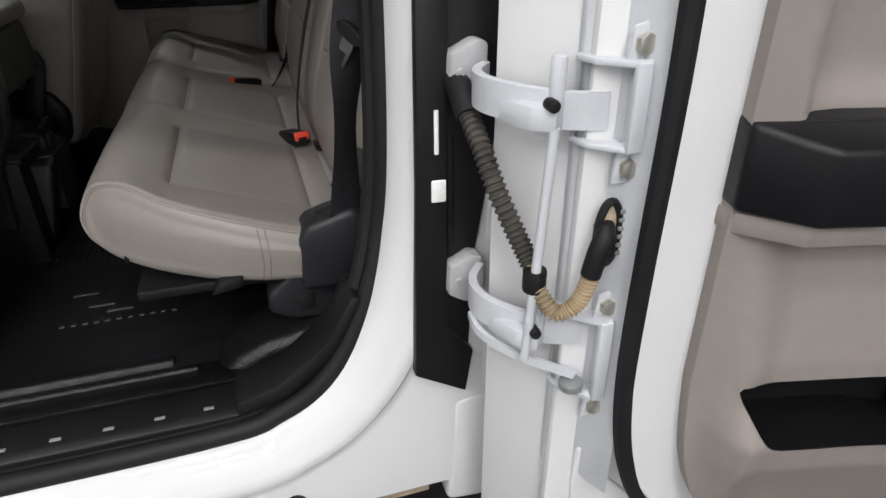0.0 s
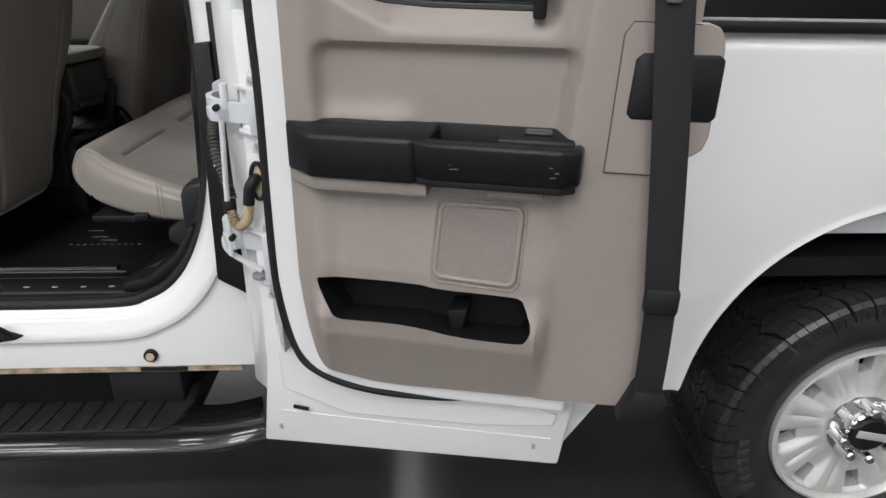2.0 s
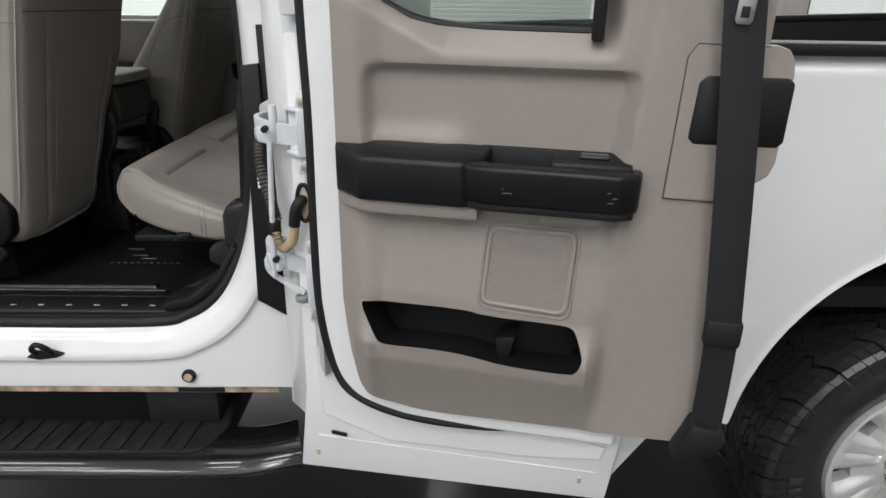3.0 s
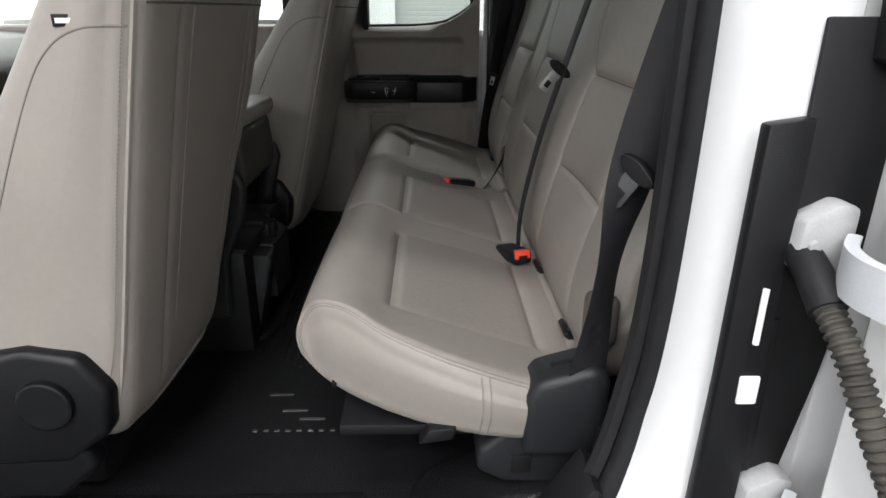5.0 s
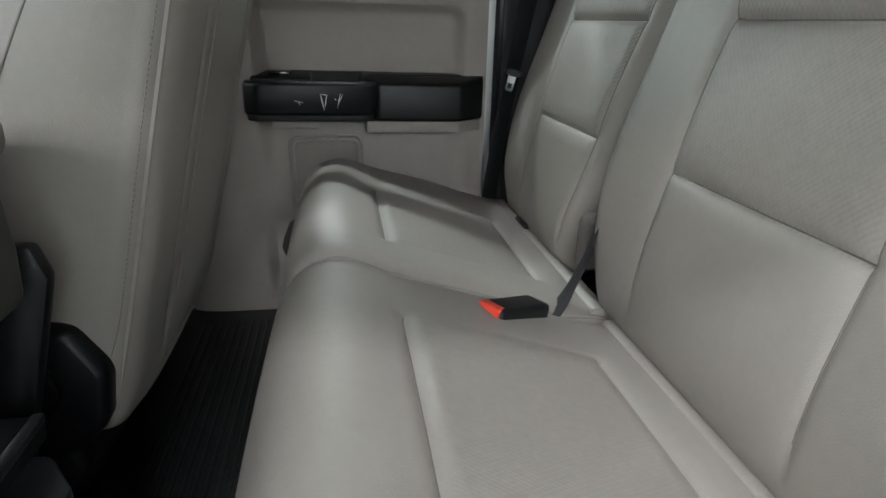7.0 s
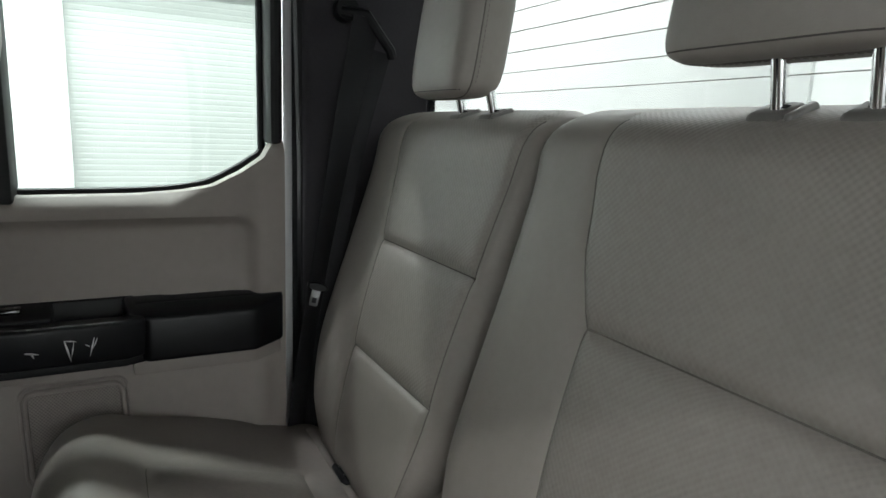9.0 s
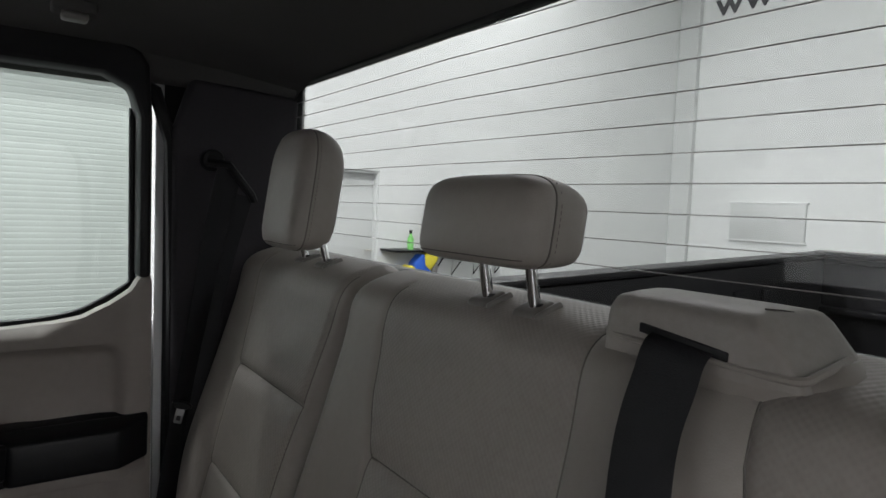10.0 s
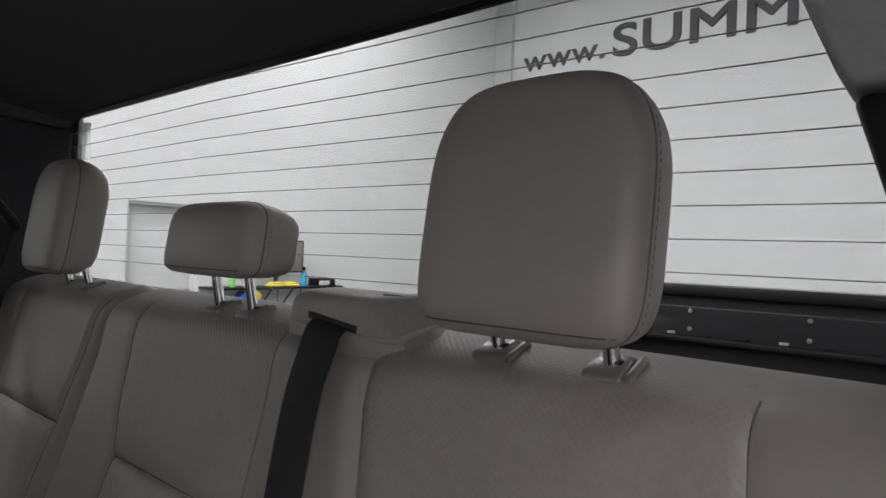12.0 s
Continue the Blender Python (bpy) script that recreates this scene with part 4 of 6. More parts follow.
def sunk(u, z, u0, u1, z0, z1, r, run):
    """1 inside a field with round corners, falling to 0 over its sloping edge."""
    du = max(u0 + r - u, u - (u1 - r), 0.0)
    dz = max(z0 + r - z, z - (z1 - r), 0.0)
    d = math.hypot(du, dz) - r if du or dz else max(u0 - u, u - u1, z0 - z, z - z1)
    q = ramp(0.0, run, -d)
    return q * q * (3 - 2 * q) * 0.5 + q * 0.5


def swell(z):
    return float(np.interp(z, (0.84, 0.88, 0.93, 0.965, 1.0, 1.04, 1.06, 1.085, 1.21, 1.24), (0.010, 0.022, 0.038, 0.050, 0.054, 0.034, 0.027, 0.026, 0.006, 0.0)))


def relief(u, z):
    """How far the door trim stands out, at a place on it."""
    w = 0.0
    edge = 0.556 + 0.10 * max(0.0, z - 1.33)
    w -= 0.017 * sunk(u, z, 0.164, 0.72, 1.22, 1.458, 0.032, 0.017) * (z > 1.26)
    # the sill under the window rolls away
    w -= 0.052 * smoothstep(1.466, 1.520, z - 0.5 * max(0.0, 0.30 - u) * (u < 0.30)) * (1 - smoothstep(0.53, 0.56, u))
    # side field stands proud
    side = ramp(edge, edge + 0.024, u)
    w = w * (1 - side) + 0.020 * side
    w -= 0.006 * smoothstep(0.715, 0.74, u) ** 2
    # lower part swells out towards the lip of the map pocket
    low = smoothstep(0.125, 0.185, u) * (1 - side)
    w += swell(z) * low * (z <= 1.26)
    w += 0.015 * (1 - smoothstep(0.15, 0.21, u)) + 0.012 * math.exp(-((z - 1.335) / 0.022) ** 2) * smoothstep(0.15, 0.2, u) * (1 - smoothstep(0.30, 0.36, u))
    return w


POCKET = soften([(0.166, 1.062), (0.176, 1.064), (0.35, 1.067), (0.38, 1.060), (0.50, 1.060), (0.527, 1.058), (0.534, 1.048), (0.548, 1.014), (0.546, 1.004), (0.538, 0.988), (0.530, 0.985), (0.50, 0.984), (0.42, 0.985), (0.36, 0.996), (0.30, 0.999), (0.222, 0.995), (0.206, 0.998), (0.196, 1.010)], 1)


def rear_door(t, s, open_door):
    """Trim, shell and fittings of a rear-hinged door; u runs from the hinges, w towards the cab, s mirrors it."""
    def F(u, w, z):
        return (s * u, -w, z)
    dz = 0.0 if open_door else -0.015
    # trim panel
    bm = bmesh.new()
    us = sorted({round(0.118 + 0.622 * k / 104, 4) for k in range(105)} | {0.13, 0.14, 0.15})
    grid = []
    for u in us:
        z0, z1 = col(ZBOT, u), col(ZTOP, u) + dz
        zs = [z0 + (1.06 - z0) * k / 32 for k in range(32)] + [1.06 + 0.415 * k / 68 for k in range(68)] + [1.475 + (z1 - 1.475) * k / 10 for k in range(11)]
        du = (0.010 if open_door else 0.004) * (1 - smoothstep(0.118, 0.25, u))
        grid.append([bm.verts.new(F(u + du, relief(u, z), z)) for z in zs])
    kept, cut = set(), set()
    for a, b in zip(grid, grid[1:]):
        for k in range(110):
            c = (a[k].co + b[k + 1].co) / 2
            vs = (a[k], b[k], b[k + 1], a[k + 1])
            if inside(POCKET, s * c.x, c.z):
                cut.update(vs)
            else:
                kept.update(vs)
                bm.faces.new(vs)
    for v in kept & cut:
        u, z = to_edge(POCKET, s * v.co.x, v.co.z)
        v.co = Vector(F(u, relief(u, z), z))
    for v in cut - kept:
        bm.verts.remove(v)
    # turned-back rim
    rim = [(g[0]) for g in grid] + grid[-1][1:] + [g[-1] for g in grid[::-1][1:]] + grid[0][::-1][1:-1]
    back = [bm.verts.new((v.co.x, v.co.y + 0.035, v.co.z)) for v in rim]
    for i in range(len(rim)):
        bm.faces.new((rim[i - 1], rim[i], back[i], back[i - 1]))
    bmesh.ops.recalc_face_normals(bm, faces=bm.faces)
    part("trim_panel", bm, TAN, t, "taupe moulded plastic door trim")
    # pocket: black on the open door, taupe on the closed one
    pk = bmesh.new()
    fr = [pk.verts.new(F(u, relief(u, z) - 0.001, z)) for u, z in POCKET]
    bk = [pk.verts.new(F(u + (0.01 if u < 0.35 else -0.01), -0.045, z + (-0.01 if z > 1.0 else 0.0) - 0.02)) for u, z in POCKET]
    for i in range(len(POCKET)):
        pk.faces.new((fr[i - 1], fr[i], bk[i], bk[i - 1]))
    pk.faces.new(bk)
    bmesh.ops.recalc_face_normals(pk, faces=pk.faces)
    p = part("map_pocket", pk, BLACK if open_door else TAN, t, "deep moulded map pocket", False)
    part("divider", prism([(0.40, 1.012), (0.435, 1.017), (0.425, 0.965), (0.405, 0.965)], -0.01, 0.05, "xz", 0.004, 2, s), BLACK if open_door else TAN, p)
    # speaker grille
    q = []
    for cx, cz, a0 in ((0.504, 1.196, 0), (0.399, 1.196, 90), (0.393, 1.100, 180), (0.499, 1.096, 270)):
        for k in range(5):
            a = math.radians(a0 + 90 * k / 4)
            q.append((cx + 0.014 * math.cos(a), cz + 0.014 * math.sin(a)))
    gb = prism(q, -0.003, 0.01, "xz", 0.002, 2, s)
    for v in gb.verts:
        v.co.y -= swell(v.co.z)
    g = part("speaker_grille", gb, TAN_MESH, t, "taupe perforated speaker grille")
    rimp = [(s * u, -0.003 - swell(z), z) for u, z in q]
    part("grille_rim", tube(rimp + [rimp[0]], 0.004, 8, False), TAN, g)
    frame = []
    for cx, cz, a0 in ((0.509, 1.201, 0), (0.394, 1.201, 90), (0.388, 1.091, 180), (0.504, 1.087, 270)):
        for k in range(5):
            a = math.radians(a0 + 90 * k / 4)
            zz = cz + 0.016 * math.sin(a)
            frame.append((s * (cx + 0.016 * math.cos(a)), 0.0005 - swell(zz), zz))
    part("grille_frame", tube(frame + [frame[0]], 0.003, 8, False), TAN, g)
    # armrest
    ar = prism([(0.127, 0.015), (0.127, -0.020), (0.181, -0.060), (0.345, -0.058), (0.372, -0.036), (0.380, 0.015)], 1.252, 1.338, "xy", 0.0, 1, s)
    for v in ar.verts:
        if v.co.z > 1.3:
            v.co.z -= 0.30 * max(0.0, -v.co.y)
    a = part("armrest", bevel(ar, 0.0065, 3, 20), BLACK_SOFT, t, "black padded armrest with a pull handle")
    ph = prism([(0.338, -0.026), (0.348, -0.058), (0.376, -0.070), (0.576, -0.070), (0.601, -0.054), (0.606, -0.006), (0.592, 0.010), (0.586, -0.034), (0.390, -0.034), (0.362, -0.022)], 1.262, 1.322, "xy", 0.0, 1, s)
    for v in ph.verts:
        if v.co.z < 1.3 and v.co.y < -0.03:
            v.co.y += 0.006
    part("pull_handle", bevel(ph, 0.0075, 3, 30), BLACK_SOFT, a, "scuffed black pull handle")
    part("handle_underside", prism([(0.350, 0.012), (0.350, -0.050), (0.378, -0.060), (0.574, -0.060), (0.596, -0.046), (0.596, 0.012)], 1.252, 1.266, "xy", 0.003, 2, s), RUBBER, a)
    part("tray", box(*sorted((s * 0.365, s * 0.59)), -0.036, 0.015, 1.264, 1.284, 0.002), RUBBER, a)
    # black strips paint in the shadow line where armrest and trim meet
    part("shadow_strip", box(*sorted((s * 0.128, s * 0.362)), -0.016, 0.03, 1.262, 1.3325, 0.002), RUBBER, a)
    part("shadow_strip", box(*sorted((s * 0.362, s * 0.592)), 0.008, 0.03, 1.262, 1.3365, 0.002), RUBBER, a)
    swp = prism([(0.473, 0.016), (0.585, 0.016), (0.590, -0.030), (0.473, -0.032)], 1.284, 1.338, "xy", 0.0, 1, s)
    for v in swp.verts:
        if v.co.z > 1.3:
            v.co.z -= 0.26 * max(0.0, 0.016 - v.co.y)
    sw = part("switch_panel", bevel(swp, 0.004, 2, 30), BLACK, a)
    wsw = box(*sorted((s * 0.512, s * 0.556)), -0.016, 0.006, 1.329, 1.337, 0.003)
    part("window_switch", wsw, GLOSS_BLACK, sw)
    rnd = random.Random(3)
    if open_door:
        for k in range(6):
            u, z, ln = 0.40 + 0.03 * rnd.random() if k < 3 else 0.53 + 0.04 * rnd.random(), 1.280 + 0.018 * rnd.random(), 0.002 + 0.014 * rnd.random() ** 2
            q = [(u, z), (u + ln, z + 0.002 * rnd.random()), (u + ln * 0.7, z + 0.0022), (u + 0.001, z + 0.0012)]
            part("scuff", prism(q, -0.0685, -0.0706, "xz", 0, 1, s), SCUFF, a, "", False)
    else:
        for u0, z0, u1, z1, w in ((0.505, 1.290, 0.488, 1.287, 0.0022), (0.497, 1.288, 0.494, 1.282, 0.0018), (0.456, 1.302, 0.449, 1.272, 0.0028), (0.444, 1.300, 0.449, 1.274, 0.0020), (0.455, 1.302, 0.441, 1.300, 0.0016), (0.418, 1.303, 0.425, 1.276, 0.0026), (0.414, 1.302, 0.420, 1.288, 0.0014), (0.430, 1.294, 0.424, 1.291, 0.0012)):
            across = Vector((z1 - z0, u0 - u1)).normalized() * w / 2
            q = [(u0 - across.x * 0.4, z0 - across.y * 0.4), (u0 + across.x * 0.4, z0 + across.y * 0.4), (0.5 * (u0 + u1) + across.x, 0.5 * (z0 + z1) + across.y), (u1, z1), (0.5 * (u0 + u1) - across.x * 0.7, 0.5 * (z0 + z1) - across.y * 0.7)]
            part("scuff", prism(q, -0.0672, -0.0706, "xz", 0, 1, s), SCUFF_WHITE, a, "", False)
    part("trim_step", prism([(0.121, 0.02), (0.129, -0.014), (0.182, -0.048), (0.368, -0.044), (0.368, 0.02)], 1.229, 1.251, "xy", 0.004, 2, s), TAN, t)
    part("trim_step", prism([(0.468, 0.02), (0.462, -0.040), (0.550, -0.040), (0.550, 0.02)], 1.236, 1.251, "xy", 0.003, 2, s), TAN, t)
    # latch cover, inner handle
    lc = part("latch_cover", prism([(0.635, 1.283), (0.641, 1.48), (0.652, 1.497), (0.750, 1.497), (0.764, 1.492), (0.772, 1.480), (0.775, 1.46), (0.774, 1.345), (0.768, 1.325), (0.754, 1.314), (0.735, 1.310), (0.73, 1.283)] if open_door else
                                   [(0.638, 1.278), (0.655, 1.48), (0.668, 1.495), (0.74, 1.49), (0.74, 1.278)], 0.0, -0.0225, "xz", 0.0025, 2, s), TAN, t, "taupe latch cover with a black release")
    part("release_handle", prism([(0.656, 1.372), (0.660, 1.448), (0.670, 1.457), (0.770, 1.457), (0.778, 1.450), (0.778, 1.372), (0.770, 1.365), (0.664, 1.364)], -0.015, -0.0245, "xz", 0.003, 2, s), BLACK, lc) if open_door else None
    lco = [(0.635, 1.283), (0.641, 1.48), (0.652, 1.497), (0.74, 1.495)]
    part("shadow_gap", tube([(s * u, -0.0222, z) for u, z in lco[:]], 0.0006, 6), RUBBER, lc)
    part("shadow_gap", tube([(s * 0.635, -0.0222, 1.283), (s * 0.735, -0.0222, 1.283)], 0.0006, 6), RUBBER, lc)
    # shell
    zs = 1.495 if open_door else 1.478
    u0 = 0.0 if open_door else 0.13
    sh = prism([(-0.018 + u0, 0.60), (0.62, 0.652), (0.636, 0.80), (0.72, 0.84), (0.74, 0.90), (0.75, zs), (0.012 + u0, zs), (0.006 + u0, 0.80)], 0.052, 0.075, "xz", 0.006, 2, s)
    part("inner_shell", sh, PAINT, t, "glossy white painted door shell")
    if open_door:
        part("hinge_face", prism([(0.070, 1.95), (0.135, 1.95), (0.138, 1.02), (0.16, 0.92), (0.22, 0.86), (0.40, 0.845), (0.62, 0.855), (0.62, 0.815), (0.39, 0.808),
                                  (0.236, 0.808), (0.140, 0.832), (0.095, 0.885), (0.070, 1.03)], 0.004, 0.060, "xz", 0.008, 3, s), PAINT, t)
        # shade of this turned-away edge is put into its colour by PAINT_DULL
        part("hinge_edge", prism([(0.071, 0.012), (0.046, 0.046), (0.022, 0.062), (0.004, 0.068), (0.004, 0.089), (0.075, 0.089)], 0.86, 1.95, "xy", 0.004, 2, s), PAINT_DULL, t, "white door edge with bluish shade painted in, carrying the hinges")
        part("front_flange", prism([(0.011, 0.077), (-0.032, 0.105), (-0.065, 0.128), (-0.062, 0.135), (-0.028, 0.115), (0.016, 0.089)], 0.70, 1.95, "xy", 0.002, 2, s), PAINT, t, "white folded front edge of the door skin")
    sl = spline([F(u, -0.012, z) for u, z in ((0.068, 1.93), (0.070, 1.54), (0.073, 1.36), (0.071, 1.035), (0.098, 0.888), (0.142, 0.835), (0.238, 0.810), (0.395, 0.811), (0.5, 0.83))], 8)
    if open_door:
        part("door_seal", tube(sl, 0.010, 8, True, [0.010 * ramp(len(sl) + 1, len(sl) - 14, k) + 0.001 for k in range(len(sl))]), RUBBER, t, "black rubber seal")
    part("outer_skin", prism([(-0.01, 0.61), (0.62, 0.66), (0.75, 0.90), (0.75, zs), (0.0, zs)], 0.09, 0.115, "xz", 0.008, 2, s), PAINT, t)
    if open_door:
        part("stamped_panel", prism(soften([(0.045, 0.700), (0.60, 0.735), (0.612, 0.790), (0.39, 0.782), (0.23, 0.785), (0.125, 0.812), (0.075, 0.860), (0.055, 0.92), (0.035, 0.90)], 1), 0.0465, 0.054, "xz", 0.006, 3, s), PAINT, t)
    part("lower_crease", tube(spline([F(0.03, -0.051, 0.69), F(0.3, -0.052, 0.70), F(0.6, -0.051, 0.715)], 6), 0.0014, 6), PAINT, t)
    part("drain_slot", prism([(0.062, 0.705), (0.095, 0.703), (0.095, 0.710), (0.062, 0.712)], 0.044, 0.048, "xz", 0, 1, s), RUBBER, t)
    for u, z in ((0.022, 0.64), (0.565, 0.685)):
        part("rust_mark", prism([(u, z), (u + 0.007, z), (u + 0.007, z + 0.012), (u, z + 0.012)], 0.0495, 0.053, "xz", 0, 1, s), RUST, t)
    # window frame and pane
    zt = 1.87 if open_door else 1.922
    zf = zt + 0.055
    ui, uo = (0.150, 0.115) if open_door else (0.143, 0.121)
    part("window_frame", prism([(ui, 1.57), (ui, zt - 0.07), (ui + 0.015, zt - 0.02), (ui + 0.06, zt), (0.46, zt), (0.60, 1.80), (0.63, 1.60), (0.76, 1.60), (0.72, 1.80), (0.60, zf - 0.005), (uo + 0.05, zf), (uo + 0.02, zf - 0.012), (uo + 0.005, zf - 0.035), (uo, 1.85), (uo, 1.57)], -0.004, 0.06, "xz", 0.008, 2, s), RUBBER, t, "black window surround")
    if open_door:
        part("frame_skin", prism([(0.02, 1.52), (0.10, 1.52), (0.10, 1.90), (0.02, 1.88)], 0.03, 0.09, "xz", 0.006, 2, s), PAINT, t)
    gk = spline([F(u, -0.056, z + dz) for u, z in ((ui + 0.003, zt - 0.035), (ui + 0.002, 1.60), (ui + 0.003, 1.572), (0.165, 1.557), (0.19, 1.542), (0.235, 1.521), (0.28, 1.512), (0.35, 1.507), (0.512, 1.505))], 5)
    part("window_gasket", tube(gk, 0.007, 8), RUBBER, t)
    part("window_channel", box(*sorted((s * 0.512, s * 0.530)), 0.0, 0.075, 1.495 + dz, 1.9, 0.004), RUBBER, t)
    part("window_pane", box(*sorted((s * 0.12, s * 0.53)), 0.064, 0.068, 1.48, zt + 0.02, 0), GLASS, t, "green tinted glass", False)


near_door = thing("rear_door", "open white truck door with taupe trim and black armrest", "car door", pose(0.05, -0.222, 0.0, 0, 0, -14.5), group="rear doors")
rear_door(near_door, 1, True)
far_door = thing("rear_door", "closed truck door with taupe trim and scratched black armrest", "car door", pose(-0.017, 1.692, -0.035) @ Matrix.Diagonal((0.934, 1, 1, 1)), group="rear doors")
rear_door(far_door, -1, False)


# hinges between pillar and open door
def hinge(z, low):
    h = thing("hinge", "white painted steel door hinge with a curved arm", "hinge", pose(0, 0, z), group="door hinges")
    arm = [(0.024, -0.040, 0.0), (0.006, -0.064, 0.0), (0.0, -0.092, 0.0), (0.008, -0.122, 0.0), (0.032, -0.150, -0.002), (0.064, -0.168, -0.004), (0.092, -0.176, -0.004)]
    zc = -0.010 if not low else 0.004
    part("arm", ribbon([(x, y, q + zc) for x, y, q in arm], (0, 0, 1), 0.036, 0.010, 6), PAINT_DULL, h)
    part("mount", prism([(-0.014, -0.024), (-0.012, 0.016), (0.016, 0.030), (0.030, 0.026), (0.030, -0.034), (0.008, -0.038)], -0.034, -0.008, "xz", 0.004), HINGE_GREY, h, "dull grey mounting plate")
    part("mount_screw", rod(-0.002, -0.035, -0.004, 0.005, 0.005, "y", 10, 0.001), HINGE_GREY, h)
    part("pin", rod(0.046, -0.163, 0.012 + zc, 0.0075, 0.068, "z", 16, 0.002), PAINT_DULL, h)
    part("stop_bracket", prism([(0.002, -0.132), (0.030, -0.148), (0.050, -0.168), (0.038, -0.182), (0.018, -0.168)], zc - 0.020, zc + 0.004, "xy", 0.004), PAINT_DULL, h)
    part("pivot", rod(0.034, -0.178, zc + 0.006, 0.006, 0.016, "y", 12, 0.002), RUBBER, h)
    zs = (-0.050, 0.036) if not low else (-0.082, 0.028)
    pl = part("door_plate", prism([(0.112, zs[0]), (0.126, zs[0] + 0.004), (0.126, zs[1] - 0.004), (0.112, zs[1]), (0.104, zs[1] - 0.018), (0.104, zs[0] + 0.018)], -0.206, -0.180, "xz", 0.003), PAINT_DULL, h)
    for zf in (zs[1] - 0.004, zs[0] + 0.006):
        part("flange", prism([(0.064, -0.158), (0.072, -0.150), (0.118, -0.166), (0.122, -0.204), (0.098, -0.209), (0.070, -0.182)], zf - 0.003, zf + 0.003, "xy", 0.0015), PAINT_DULL, pl)
    part("bracket_leg", box(0.0955, 0.1105, -0.211, -0.203, zs[0] + 0.004, zs[1] - 0.002, 0.002), PAINT_DULL, pl)
    for dz in (zs[1] + 0.012, zs[0] - 0.014):
        part("lug", prism([(0.092, dz - 0.016), (0.122, dz - 0.016), (0.120, dz + 0.012), (0.110, dz + 0.018), (0.096, dz + 0.014)], -0.197, -0.192, "xz", 0.002), PAINT_DULL, pl)
        part("bolt", rod(0.107, -0.199, dz, 0.010, 0.010, "y", 6, 0.001), STEEL, pl)
    zm, zh = (zs[0] + zs[1]) / 2, zs[1] - zs[0] - 0.016
    for x, y in ((0.076, -0.162), (0.090, -0.170)):
        part("bushing", rod(x, y, zm, 0.0068, zh), BUSHING, h, "grey steel bushing")
    if low:
        part("check_arm", ribbon([(-0.004, -0.085, -0.020), (-0.004, -0.115, -0.024), (0.014, -0.148, -0.030), (0.05, -0.172, -0.042), (0.085, -0.185, -0.056)], (0, 0, 1), 0.010, 0.006, 6), PAINT_DULL, h)
        part("roller", rod(0.080, -0.188, -0.066, 0.014, 0.010, "z", 18, 0.002), BUSHING, h)


hinge(1.338, False)
hinge(1.080, True)
ck = thing("check_rod", "slim white rod joining the two hinges", "rod", pose(0, 0, 0))
part("rod", tube([(0.040, -0.176, 1.312), (0.034, -0.176, 1.20), (0.027, -0.174, 1.052)], 0.0052, 10), PAINT_DULL, ck)
part("clip", rod(0.034, -0.170, 1.150, 0.0125, 0.026, "z", 12, 0.002), RUBBER, ck)


def wiring_hose():
    t = thing("wiring_hose", "dirty tan corrugated wiring hose with black boots", "hose", pose(0, 0, 0))
    ctrl = [(-0.004, -0.066, 1.300), (-0.001, -0.098, 1.274), (0.007, -0.122, 1.237), (0.022, -0.140, 1.195), (0.034, -0.156, 1.163), (0.037, -0.175, 1.140), (0.051, -0.190, 1.118), (0.070, -0.198, 1.131), (0.078, -0.202, 1.158), (0.081, -0.203, 1.184)]
    p = spline(ctrl, 26)
    cut_at = 107
    part("corrugated_sleeve", tube(p[:cut_at], 0.01, 12, True, [0.0112 if k % 4 < 2 else 0.0088 for k in range(cut_at)]), HOSE_DARK, t, "dark dusty corrugated sleeve")
    low = p[cut_at - 1:]
    part("corrugated_sleeve", tube(low, 0.01, 12, True, [0.0094 if k % 4 < 2 else 0.0068 for k in range(len(low))]), HOSE, t, "tan corrugated sleeve")
    part("boot", tube(spline([(0.0785, -0.203, 1.166), (0.083, -0.205, 1.194), (0.090, -0.202, 1.208), (0.095, -0.190, 1.212)], 5), 0.0105, 12), RUBBER, t)
    part("gasket_plate", prism([(0.088, 1.176), (0.098, 1.172), (0.106, 1.180), (0.108, 1.226), (0.100, 1.240), (0.090, 1.236), (0.085, 1.206)], -0.196, -0.190, "xz", 0.003), RUST, t, "dirty tan gasket plate")
    part("collar", tube([(0.097 + 0.012 * math.sin(a), -0.195, 1.206 + 0.034 * math.cos(a)) for a in (2 * math.pi * k / 28 for k in range(29))], 0.0042, 8), RUBBER, t)
    for k in range(6):
        part("clip_tooth", box(0.1055, 0.1115, -0.2005, -0.196, 1.182 + 0.009 * k, 1.1865 + 0.009 * k, 0.001), BUSHING, t, "pale clip tooth")
    part("boot", tube([(-0.002, -0.02, 1.325), (-0.004, -0.045, 1.315), (-0.004, -0.070, 1.297)], 0.014, 12), RUBBER, t)


wiring_hose()


# ---- the rear seats ----
CUSHION = [(-0.070, 1.046), (-0.146, 1.062), (-0.25, 1.095), (-0.353, 1.126), (-0.418, 1.150), (-0.462, 1.136), (-0.487, 1.085), (-0.468, 1.035), (-0.39, 1.008), (-0.2, 0.985), (-0.095, 0.985)]
BACK = [(-0.092, 1.060), (-0.096, 1.13), (-0.070, 1.25), (-0.019, 1.404), (0.012, 1.50), (0.030, 1.568), (0.062, 1.591), (0.115, 1.595), (0.137, 1.55), (0.12, 1.4), (0.07, 1.2), (0.01, 1.06), (-0.055, 1.025)]


def near_field(y, fields):
    """0 inside a sunk field, rising to 1 away from it."""
    d = min(max(ya - y, y - yb, 0.0) for ya, yb in fields)
    return smoothstep(0.0, 0.09, d)


